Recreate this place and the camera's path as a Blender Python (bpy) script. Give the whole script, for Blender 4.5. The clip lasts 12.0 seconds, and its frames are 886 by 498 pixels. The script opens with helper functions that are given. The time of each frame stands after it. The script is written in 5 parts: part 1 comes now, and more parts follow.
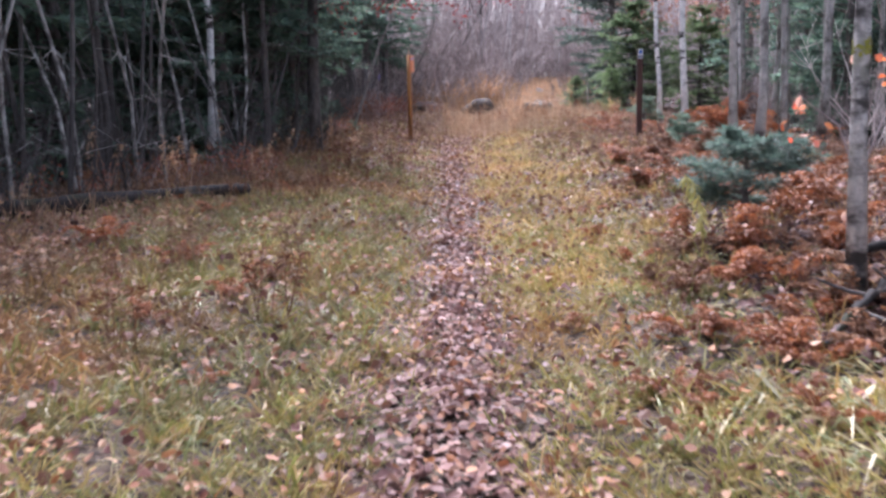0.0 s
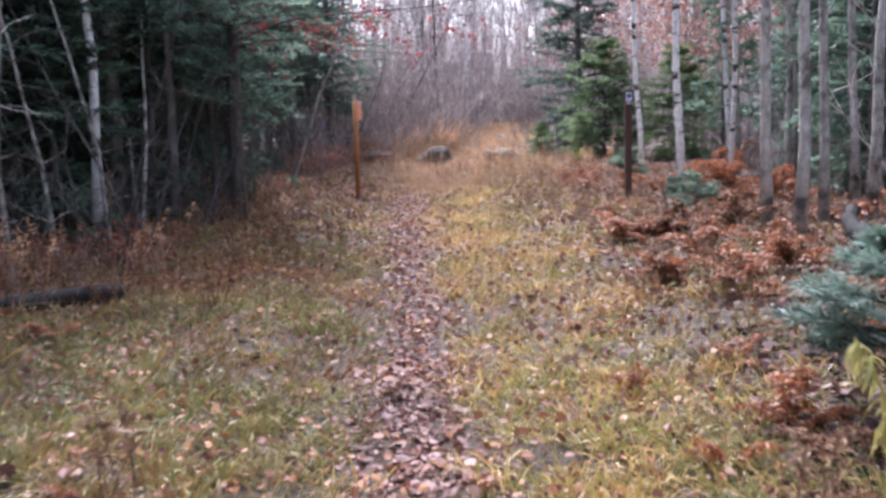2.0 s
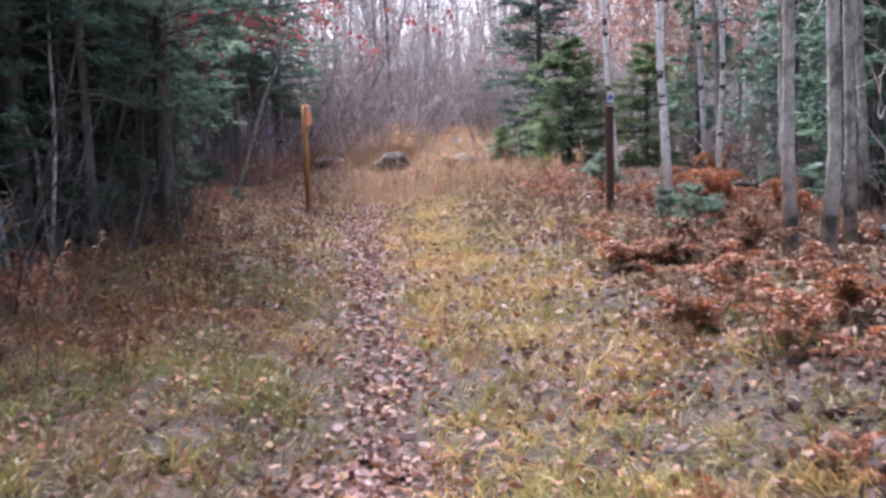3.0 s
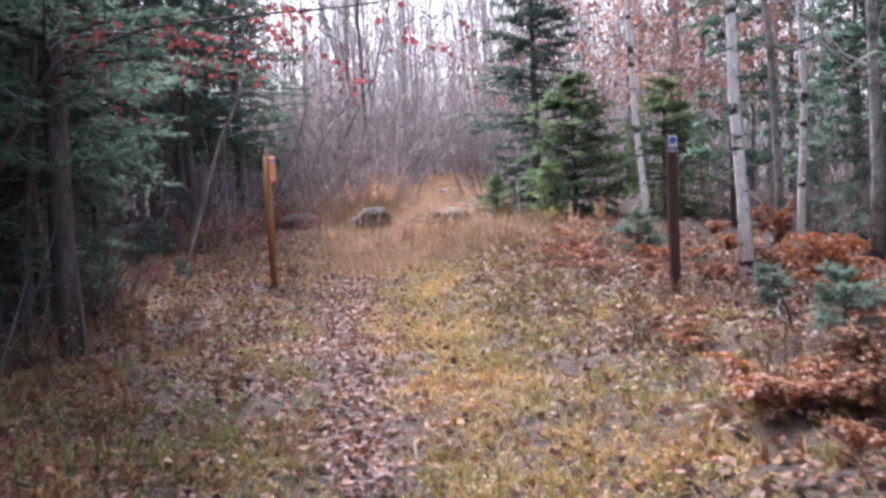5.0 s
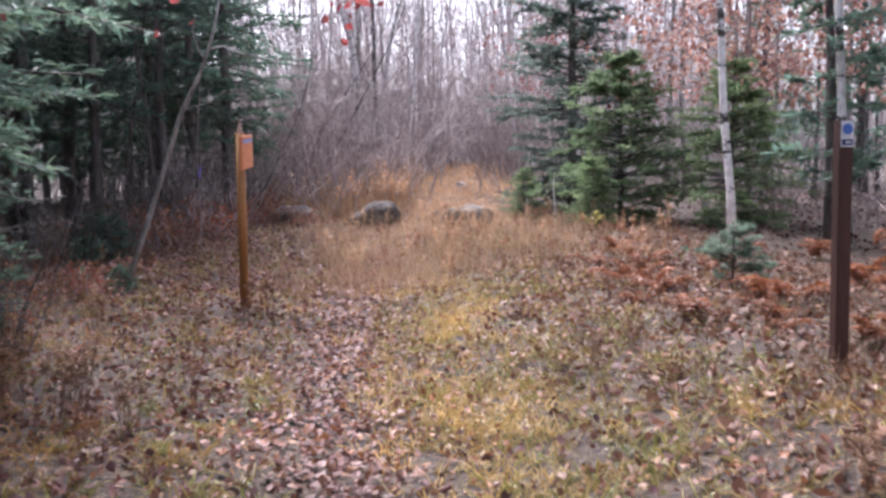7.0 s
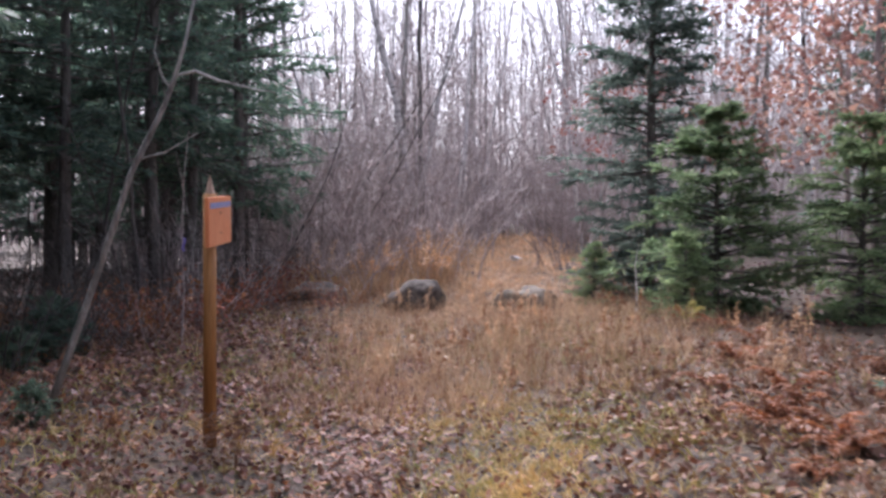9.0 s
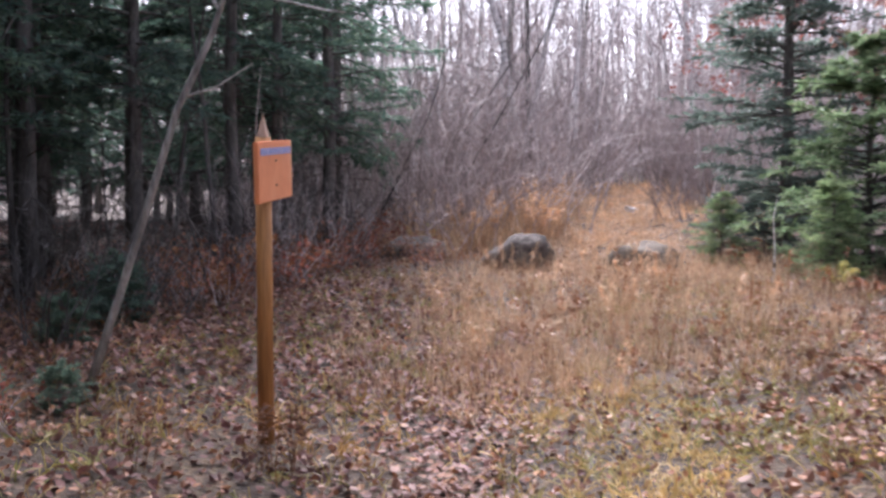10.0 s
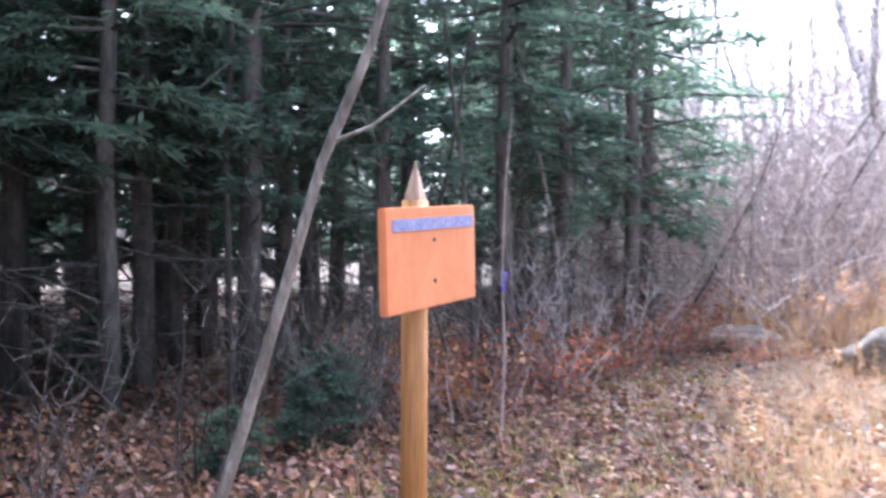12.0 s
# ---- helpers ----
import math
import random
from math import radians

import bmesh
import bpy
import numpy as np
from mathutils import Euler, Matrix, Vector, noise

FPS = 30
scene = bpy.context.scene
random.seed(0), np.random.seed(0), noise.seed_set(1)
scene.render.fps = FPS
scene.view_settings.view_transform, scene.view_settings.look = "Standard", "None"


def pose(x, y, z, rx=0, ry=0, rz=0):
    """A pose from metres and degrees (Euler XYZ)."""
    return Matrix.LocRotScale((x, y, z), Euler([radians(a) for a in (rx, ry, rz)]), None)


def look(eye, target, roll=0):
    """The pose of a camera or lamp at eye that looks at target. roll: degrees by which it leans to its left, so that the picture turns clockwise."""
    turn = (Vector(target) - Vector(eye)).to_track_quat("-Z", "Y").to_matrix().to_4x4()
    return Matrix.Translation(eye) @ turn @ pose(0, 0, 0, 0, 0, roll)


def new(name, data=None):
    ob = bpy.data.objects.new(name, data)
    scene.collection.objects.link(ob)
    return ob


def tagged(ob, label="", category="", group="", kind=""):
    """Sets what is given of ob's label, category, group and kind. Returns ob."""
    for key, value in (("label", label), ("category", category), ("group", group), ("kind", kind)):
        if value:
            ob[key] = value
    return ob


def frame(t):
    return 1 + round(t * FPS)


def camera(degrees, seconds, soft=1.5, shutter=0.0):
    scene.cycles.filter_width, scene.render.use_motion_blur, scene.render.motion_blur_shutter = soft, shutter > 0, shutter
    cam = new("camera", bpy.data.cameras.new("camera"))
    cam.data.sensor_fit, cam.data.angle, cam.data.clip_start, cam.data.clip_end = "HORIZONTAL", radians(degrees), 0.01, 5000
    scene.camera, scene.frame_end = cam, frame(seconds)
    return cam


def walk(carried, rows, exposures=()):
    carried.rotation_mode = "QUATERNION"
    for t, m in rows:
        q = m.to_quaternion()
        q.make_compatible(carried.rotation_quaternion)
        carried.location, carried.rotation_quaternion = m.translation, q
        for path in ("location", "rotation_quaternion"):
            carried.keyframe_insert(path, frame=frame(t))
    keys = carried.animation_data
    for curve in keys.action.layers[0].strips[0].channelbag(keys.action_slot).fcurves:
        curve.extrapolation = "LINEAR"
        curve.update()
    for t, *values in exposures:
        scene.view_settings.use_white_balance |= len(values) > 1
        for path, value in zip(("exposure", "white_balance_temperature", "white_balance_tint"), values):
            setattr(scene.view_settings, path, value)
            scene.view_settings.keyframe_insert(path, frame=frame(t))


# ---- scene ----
cam = camera(48.2, 12.0, 2.8, 0.4)
METRES, EYE, TILT, LEAN, TURN = 19.2, 1.5, 0.0, 0.0, 0.0
ROWS = [
    (0.0, 0.0, 0.0, 0.0, -0.17, -9.42, 1.04),
    (0.5, 0.0004, 0.0395, 0.001, -0.13, -8.67, 0.92),
    (1.0, 0.0009, 0.0751, 0.0026, -1.01, -7.62, 1.11),
    (1.5, 0.003, 0.1153, 0.0048, -1.67, -7.31, 1.69),
    (2.0, 0.0026, 0.1569, 0.0066, -2.82, -7.06, 1.45),
    (2.5, 0.002, 0.1994, 0.0075, -4.38, -6.98, 1.38),
    (4.5, -0.0016, 0.3732, 0.015, -7.41, -5.79, 3.04),
    (5.0, 0.0006, 0.4194, 0.0155, -7.25, -4.43, 2.88),
    (5.5, 0.0029, 0.4652, 0.0154, -7.17, -3.93, 2.26),
    (6.0, 0.0051, 0.5134, 0.0149, -7.11, -4.4, 1.67),
    (6.5, 0.0079, 0.5564, 0.0156, -6.87, -5.18, 1.18),
    (8.5, 0.0266, 0.7339, 0.0200, -5.66, -2.21, -0.57),
    (9.0, 0.0283, 0.7773, 0.0214, -3.85, -1.17, -0.31),
    (9.5, 0.0313, 0.8178, 0.0223, -0.99, -3.31, -0.40),
    (10.0, 0.0340, 0.8537, 0.0223, 2.42, -4.20, -0.12),
    (10.5, 0.0391, 0.8880, 0.0233, 6.51, -3.42, -0.11),
    (11.0, 0.0389, 0.9210, 0.0228, 10.96, -2.26, -0.38),
    (11.5, 0.0408, 0.9560, 0.0240, 16.22, -1.17, -0.09),
    (12.0, 0.0387, 0.9937, 0.0266, 22.08, -0.39, -0.30),
]
walk(cam, [(t, pose(0, 0, EYE, TILT, LEAN, TURN) @ pose(METRES * x, METRES * y, METRES * z, 90 + pitch, roll, yaw)) for t, x, y, z, yaw, pitch, roll in ROWS],
     [(0.0, 1.55, 5560, 22), (2.5, 1.6, 5580, 21), (4.5, 1.62, 5640, 22), (5.0, 1.56, 5650, 22), (6.5, 1.53, 5700, 22), (8.5, 1.38, 5750, 21), (9.0, 1.2, 5750, 21), (9.5, 1.25, 5750, 21), (10.0, 1.58, 5750, 21), (10.5, 1.72, 5700, 20), (11.0, 1.88, 5600, 19), (11.5, 2.22, 5500, 18), (12.0, 2.85, 5400, 17)])

# ---- light ----
SUN_ELEVATION, SUN_AZIMUTH = radians(53), radians(-11)
world = bpy.data.worlds.new("overcast_sky")
scene.world = world
world.use_nodes = True
wn, wl = world.node_tree.nodes, world.node_tree.links
sky = wn.new("ShaderNodeTexSky")
sky.sky_type, sky.sun_disc = "NISHITA", False
sky.sun_elevation, sky.sun_rotation = SUN_ELEVATION, SUN_AZIMUTH
sky.air_density, sky.dust_density, sky.ozone_density = 1.0, 6.0, 1.0
pale = wn.new("ShaderNodeHueSaturation")
pale.inputs["Saturation"].default_value = 0.35
wl.new(sky.outputs[0], pale.inputs["Color"])
wl.new(pale.outputs[0], wn["Background"].inputs["Color"])
wn["Background"].inputs["Strength"].default_value = 0.15
sun = new("sun", bpy.data.lights.new("sun", "SUN"))
sun.data.energy, sun.data.angle, sun.data.color = 1.9, radians(20), (1.0, 0.93, 0.84)
sun.matrix_world = look((0, 0, 60), (-math.sin(SUN_AZIMUTH) * math.cos(SUN_ELEVATION) * 10,
                                     -math.cos(SUN_AZIMUTH) * math.cos(SUN_ELEVATION) * 10,
                                     60 - math.sin(SUN_ELEVATION) * 10))


# ---- materials ----
def ramp_node(nt, cols):
    r = nt.nodes.new("ShaderNodeValToRGB")
    els = r.color_ramp.elements
    while len(els) < len(cols):
        els.new(0.5)
    for e, (p, c) in zip(els, cols):
        e.position, e.color = p, (*c, 1)
    return r


def even(*cols):
    n = len(cols)
    return [(i / max(1, n - 1), c) for i, c in enumerate(cols)]


def noise_node(nt, scale, stretch=(1, 1, 1), detail=6, rough=0.6):
    co = nt.nodes.new("ShaderNodeTexCoord")
    mp = nt.nodes.new("ShaderNodeMapping")
    mp.inputs["Scale"].default_value = stretch
    nt.links.new(co.outputs["Object"], mp.inputs["Vector"])
    no = nt.nodes.new("ShaderNodeTexNoise")
    no.inputs["Scale"].default_value, no.inputs["Detail"].default_value = scale, detail
    no.inputs["Roughness"].default_value = rough
    nt.links.new(mp.outputs[0], no.inputs["Vector"])
    return no


def mix_node(nt, kind, fac, a, b):
    m = nt.nodes.new("ShaderNodeMix")
    m.data_type, m.blend_type = "RGBA", kind
    for sock, v in ((m.inputs[0], fac), (m.inputs[6], a), (m.inputs[7], b)):
        if isinstance(v, (int, float)):
            sock.default_value = v
        elif isinstance(v, tuple):
            sock.default_value = (*v, 1)
        else:
            nt.links.new(v, sock)
    return m.outputs[2]


def blank(name, rough, spec=0.5):
    m = bpy.data.materials.new(name)
    m.use_nodes = True
    nt = m.node_tree
    b = nt.nodes["Principled BSDF"]
    b.inputs["Roughness"].default_value = rough
    b.inputs["Specular IOR Level"].default_value = spec
    return m, nt, b


def bumped(nt, b, height, strength, distance):
    n = nt.nodes.new("ShaderNodeBump")
    n.inputs["Strength"].default_value, n.inputs["Distance"].default_value = strength, distance
    nt.links.new(height, n.inputs["Height"])
    nt.links.new(n.outputs[0], b.inputs["Normal"])


def foliage(name, cols, rough=0.5, thin=0.35, patch=None, spec=0.5):
    """Leaves, needles and blades: each piece its own tint, drifting slowly from place to place."""
    m, nt, b = blank(name, rough, spec)
    geo = nt.nodes.new("ShaderNodeNewGeometry")
    r = ramp_node(nt, cols)
    nt.links.new(geo.outputs["Random Per Island"], r.inputs[0])
    no = noise_node(nt, 0.9, detail=3)
    tone = ramp_node(nt, [(0.3, (0.62, 0.62, 0.62)), (0.7, (1.25, 1.2, 1.15))])
    nt.links.new(no.outputs[0], tone.inputs[0])
    col = mix_node(nt, "MULTIPLY", 1.0, r.outputs[0], tone.outputs[0])
    if patch:
        pn = noise_node(nt, 0.55, detail=2)
        mask = ramp_node(nt, [(0.48, (0, 0, 0)), (0.62, (1, 1, 1))])
        nt.links.new(pn.outputs[0], mask.inputs[0])
        col = mix_node(nt, "MIX", mask.outputs[0], col, mix_node(nt, "MULTIPLY", 1.0, patch, tone.outputs[0]))
    info = nt.nodes.new("ShaderNodeObjectInfo")
    var = ramp_node(nt, even((0.78, 0.8, 0.82), (1.18, 1.15, 1.08)))
    nt.links.new(info.outputs["Random"], var.inputs[0])
    col = mix_node(nt, "MULTIPLY", 1.0, col, var.outputs[0])
    nt.links.new(col, b.inputs["Base Color"])
    if thin:
        tr = nt.nodes.new("ShaderNodeBsdfTranslucent")
        nt.links.new(col, tr.inputs["Color"])
        mx = nt.nodes.new("ShaderNodeMixShader")
        mx.inputs[0].default_value = thin
        nt.links.new(b.outputs[0], mx.inputs[1])
        nt.links.new(tr.outputs[0], mx.inputs[2])
        nt.links.new(mx.outputs[0], nt.nodes["Material Output"].inputs["Surface"])
    return m


def bark(name, base, dark, scale=7, stretch=(1, 1, 0.22), lo=0.42, hi=0.62, moss=None, rough=0.85, fine=28):
    m, nt, b = blank(name, rough, 0.3)
    no = noise_node(nt, scale, stretch)
    r = ramp_node(nt, [(lo, dark), (hi, base)])
    nt.links.new(no.outputs[0], r.inputs[0])
    fn = noise_node(nt, fine, (1, 1, 0.4))
    fr = ramp_node(nt, [(0.3, (0.6, 0.6, 0.6)), (0.7, (1.25, 1.25, 1.25))])
    nt.links.new(fn.outputs[0], fr.inputs[0])
    col = mix_node(nt, "MULTIPLY", 1.0, r.outputs[0], fr.outputs[0])
    if moss:
        mn = noise_node(nt, 3.0, detail=4)
        mr = ramp_node(nt, [(0.56, (0, 0, 0)), (0.66, (1, 1, 1))])
        nt.links.new(mn.outputs[0], mr.inputs[0])
        col = mix_node(nt, "MIX", mr.outputs[0], col, moss)
    info = nt.nodes.new("ShaderNodeObjectInfo")
    var = ramp_node(nt, even((0.7, 0.7, 0.7), (1.15, 1.15, 1.15)))
    nt.links.new(info.outputs["Random"], var.inputs[0])
    col = mix_node(nt, "MULTIPLY", 1.0, col, var.outputs[0])
    nt.links.new(col, b.inputs["Base Color"])
    bumped(nt, b, no.outputs[0], 0.7, 0.02)
    return m


def speckled(name, cols, scale, rough=0.8, bump=0.5, dist=0.02, fine=60, stretch=(1, 1, 1), grit=0.65):
    m, nt, b = blank(name, rough, 0.4)
    no = noise_node(nt, scale, stretch)
    r = ramp_node(nt, cols)
    nt.links.new(no.outputs[0], r.inputs[0])
    fn = noise_node(nt, fine, stretch)
    fr = ramp_node(nt, [(0.3, (grit, grit, grit)), (0.7, (1.2 - 0.2 * (grit > 0.8),) * 3)])
    nt.links.new(fn.outputs[0], fr.inputs[0])
    nt.links.new(mix_node(nt, "MULTIPLY", 1.0, r.outputs[0], fr.outputs[0]), b.inputs["Base Color"])
    bumped(nt, b, fn.outputs[0], bump, dist)
    return m


def matted(name, cols, size):
    """Old leaves pressed flat into the mould, each its own tint."""
    m, nt, b = blank(name, 0.8, 0.3)
    co = nt.nodes.new("ShaderNodeTexCoord")
    wob = nt.nodes.new("ShaderNodeTexNoise")
    wob.inputs["Scale"].default_value = 30
    add = nt.nodes.new("ShaderNodeVectorMath")
    add.operation = "MULTIPLY_ADD"
    add.inputs[1].default_value = (0.04, 0.04, 0.04)
    nt.links.new(co.outputs["Object"], wob.inputs["Vector"])
    nt.links.new(wob.outputs["Color"], add.inputs[0])
    nt.links.new(co.outputs["Object"], add.inputs[2])
    vo = nt.nodes.new("ShaderNodeTexVoronoi")
    vo.inputs["Scale"].default_value = 1 / size
    nt.links.new(add.outputs[0], vo.inputs["Vector"])
    sep = nt.nodes.new("ShaderNodeSeparateColor")
    nt.links.new(vo.outputs["Color"], sep.inputs[0])
    r = ramp_node(nt, cols)
    nt.links.new(sep.outputs[0], r.inputs[0])
    big = noise_node(nt, 1.1, detail=5)
    br = ramp_node(nt, [(0.3, (0.55, 0.55, 0.55)), (0.7, (1.3, 1.28, 1.2))])
    nt.links.new(big.outputs[0], br.inputs[0])
    nt.links.new(mix_node(nt, "MULTIPLY", 1.0, r.outputs[0], br.outputs[0]), b.inputs["Base Color"])
    bumped(nt, b, vo.outputs["Distance"], 0.6, 0.03)
    return m


soil_mat = matted("leaf_mould", even((0.02, 0.013, 0.009), (0.055, 0.033, 0.021), (0.03, 0.019, 0.013), (0.085, 0.053, 0.034), (0.068, 0.05, 0.024), (0.038, 0.023, 0.016), (0.115, 0.074, 0.048)), 0.04)
needle_mat = foliage("conifer_needles", even((0.095, 0.165, 0.135), (0.145, 0.235, 0.185), (0.21, 0.3, 0.21)), 0.45, 0.6)
spruce_mat = foliage("grey_green_spruce_needles", even((0.13, 0.19, 0.16), (0.19, 0.26, 0.22), (0.26, 0.33, 0.27)), 0.5, 0.55)
young_mat = foliage("young_fir_needles", even((0.16, 0.26, 0.13), (0.25, 0.36, 0.19), (0.39, 0.48, 0.28)), 0.5, 0.6)
pine_mat = foliage("blue_green_needles", even((0.12, 0.2, 0.16), (0.185, 0.285, 0.22), (0.29, 0.37, 0.29)), 0.5, 0.4)
litter_mat = foliage("fallen_leaves", even((0.13, 0.07, 0.06), (0.25, 0.14, 0.12), (0.32, 0.19, 0.17), (0.29, 0.14, 0.09), (0.4, 0.27, 0.25), (0.2, 0.115, 0.11), (0.3, 0.18, 0.17), (0.24, 0.12, 0.1), (0.46, 0.33, 0.31)), 0.58, 0.15, spec=0.3)
tan_mat = foliage("warm_brown_fallen_leaves", even((0.15, 0.075, 0.05), (0.27, 0.145, 0.095), (0.23, 0.095, 0.055), (0.35, 0.215, 0.155), (0.18, 0.095, 0.07), (0.32, 0.15, 0.08), (0.42, 0.29, 0.23)), 0.58, 0.15, spec=0.3)
# damp leaf browns, taken darker to hold the shade under trees as well
damp_shade_mat = foliage("damp_shade_dark_leaves", even((0.07, 0.04, 0.038), (0.13, 0.072, 0.068), (0.1, 0.058, 0.054), (0.19, 0.11, 0.1), (0.25, 0.155, 0.145)), 0.62, 0.1, spec=0.25)
drift_mat = foliage("purple_brown_drifted_leaves", even((0.06, 0.03, 0.03), (0.15, 0.072, 0.068), (0.09, 0.045, 0.044), (0.21, 0.11, 0.1), (0.18, 0.07, 0.05), (0.12, 0.058, 0.056), (0.33, 0.2, 0.185)), 0.6, 0.12, spec=0.25)
rust_mat = foliage("rust_fallen_leaves", even((0.2, 0.08, 0.04), (0.36, 0.16, 0.07), (0.27, 0.13, 0.09), (0.42, 0.22, 0.1), (0.3, 0.13, 0.06), (0.44, 0.28, 0.18)), 0.58, 0.15, spec=0.3)
grass_mat = foliage("autumn_grass", even((0.19, 0.22, 0.06), (0.34, 0.31, 0.09), (0.44, 0.35, 0.13), (0.24, 0.28, 0.08), (0.35, 0.22, 0.1), (0.5, 0.43, 0.22)), 0.5, 0.3, patch=(0.45, 0.27, 0.1))
# rougher, darker copy of autumn_grass; the left side's shade is in its colour
rough_mat = foliage("rough_shade_toned_grass", even((0.12, 0.15, 0.05), (0.2, 0.2, 0.08), (0.3, 0.25, 0.12), (0.16, 0.19, 0.06), (0.25, 0.15, 0.08), (0.4, 0.36, 0.2)), 0.5, 0.3, patch=(0.26, 0.15, 0.075))
green_mat = foliage("green_sedge", even((0.12, 0.17, 0.06), (0.22, 0.26, 0.09), (0.33, 0.33, 0.14), (0.5, 0.46, 0.26)), 0.45, 0.3)
arched_mat = foliage("arched_sedge", even((0.13, 0.17, 0.07), (0.26, 0.28, 0.13), (0.46, 0.43, 0.24), (0.6, 0.53, 0.33), (0.3, 0.24, 0.12)), 0.45, 0.3)
straw_mat = foliage("dry_straw_grass", even((0.48, 0.31, 0.185), (0.58, 0.42, 0.27), (0.68, 0.52, 0.35), (0.42, 0.235, 0.145)), 0.55, 0.3)
weed_mat = foliage("dead_brown_weeds", even((0.17, 0.1, 0.065), (0.27, 0.17, 0.11), (0.36, 0.25, 0.16), (0.13, 0.08, 0.06)), 0.6, 0.25, spec=0.3)
gold_mat = foliage("golden_straw", even((0.7, 0.45, 0.26), (0.78, 0.56, 0.36), (0.56, 0.33, 0.19), (0.72, 0.48, 0.3)), 0.5, 0.3)
amber_mat = foliage("amber_grass", even((0.5, 0.35, 0.13), (0.6, 0.44, 0.19), (0.42, 0.33, 0.13)), 0.5, 0.3)
fern_mat = foliage("dead_bracken", even((0.21, 0.075, 0.036), (0.34, 0.125, 0.053), (0.45, 0.195, 0.08), (0.15, 0.053, 0.03)), 0.55, 0.35)
brown_fern = foliage("withered_brown_bracken", even((0.12, 0.055, 0.032), (0.2, 0.1, 0.055), (0.28, 0.145, 0.075), (0.15, 0.08, 0.055)), 0.65, 0.2, spec=0.25)
yellow_mat = foliage("yellow_green_fronds", even((0.44, 0.42, 0.13), (0.56, 0.5, 0.18), (0.37, 0.4, 0.14)), 0.5, 0.35)
red_mat = foliage("red_maple_leaves", even((0.3, 0.07, 0.075), (0.37, 0.11, 0.105), (0.22, 0.052, 0.058)), 0.5, 0.45)
vivid_mat = foliage("vivid_orange_leaves", even((0.7, 0.18, 0.05), (0.75, 0.3, 0.12), (0.6, 0.12, 0.07), (0.78, 0.5, 0.4)), 0.4, 0.45)
bush_mat = foliage("dull_red_leaves", even((0.3, 0.09, 0.07), (0.44, 0.15, 0.1), (0.5, 0.24, 0.13), (0.24, 0.09, 0.08)), 0.5, 0.3)
oak_mat = foliage("orange_oak_leaves", even((0.48, 0.25, 0.19), (0.6, 0.39, 0.31), (0.28, 0.14, 0.12), (0.4, 0.2, 0.17), (0.72, 0.58, 0.52)), 0.4, 0.5)
mauve_mat = foliage("faded_maroon_leaves", even((0.3, 0.13, 0.12), (0.4, 0.18, 0.15), (0.24, 0.11, 0.11)), 0.5, 0.4)
dark_bark = bark("dark_conifer_bark", (0.2, 0.18, 0.165), (0.085, 0.077, 0.072))
weather_bark = bark("weathered_grey_wood", (0.5, 0.475, 0.45), (0.22, 0.205, 0.19), 9, (1, 1, 0.12), 0.4, 0.6)
dead_bark = bark("grey_dead_twigs", (0.17, 0.155, 0.145), (0.075, 0.067, 0.063))
grey_bark = bark("grey_aspen_bark", (0.46, 0.44, 0.41), (0.12, 0.11, 0.1), 5, (1, 1, 0.9), 0.36, 0.52, (0.2, 0.22, 0.17))
birch_bark = bark("white_birch_bark", (0.84, 0.82, 0.8), (0.07, 0.06, 0.055), 3.4, (1, 1, 2.0), 0.41, 0.46)
old_bark = bark("patchy_grey_birch_bark", (0.46, 0.44, 0.41), (0.06, 0.055, 0.05), 4.0, (1, 1, 1.6), 0.42, 0.56, (0.16, 0.17, 0.11))
twig_mat = bark("grey_brown_twigs", (0.52, 0.445, 0.425), (0.31, 0.25, 0.24))
pale_twig = bark("pale_grey_twigs", (0.66, 0.595, 0.57), (0.42, 0.355, 0.34))
log_mat = bark("wet_rotten_log", (0.036, 0.03, 0.027), (0.012, 0.01, 0.01), moss=(0.04, 0.045, 0.024))
bleached_mat = foliage("bleached_flattened_straw", even((0.76, 0.5, 0.32), (0.86, 0.63, 0.44), (0.66, 0.42, 0.26), (0.88, 0.72, 0.55)), 0.5, 0.3)
aspen_mat = bark("pale_aspen_bark", (0.66, 0.62, 0.6), (0.3, 0.27, 0.26), 5, (1, 1, 1.2), 0.38, 0.5)
rock_mat = speckled("lichened_granite", [(0.32, (0.05, 0.04, 0.034)), (0.5, (0.12, 0.1, 0.088)), (0.66, (0.21, 0.18, 0.155))], 5.5, 0.9, 0.9, 0.03, 26)
rock_pale = speckled("pale_granite", [(0.32, (0.1, 0.08, 0.062)), (0.5, (0.17, 0.14, 0.11)), (0.66, (0.22, 0.18, 0.135))], 5.5, 0.9, 0.9, 0.03, 26)
post_mat = speckled("amber_treated_wood", [(0.3, (0.26, 0.11, 0.032)), (0.5, (0.39, 0.18, 0.055)), (0.7, (0.47, 0.25, 0.09))], 6, 0.6, 0.4, 0.004, 60, (1, 1, 0.08))
tip_mat = speckled("weathered_bare_wood", [(0.3, (0.4, 0.26, 0.18)), (0.7, (0.6, 0.45, 0.36))], 9, 0.7, 0.4, 0.004, 60, (1, 1, 0.1))
board_mat = speckled("orange_painted_wood", [(0.3, (0.72, 0.25, 0.1)), (0.55, (0.8, 0.31, 0.14)), (0.75, (0.84, 0.38, 0.2))], 5, 0.55, 0.2, 0.002, 30, (1, 1, 0.5), 0.9)
band_mat = speckled("faded_blue_lettering", [(0.3, (0.22, 0.26, 0.55)), (0.7, (0.42, 0.4, 0.55))], 14, 0.6, 0.1, 0.001)
screw_mat = speckled("rusty_screw", even((0.08, 0.05, 0.04), (0.16, 0.1, 0.08)), 40, 0.5)
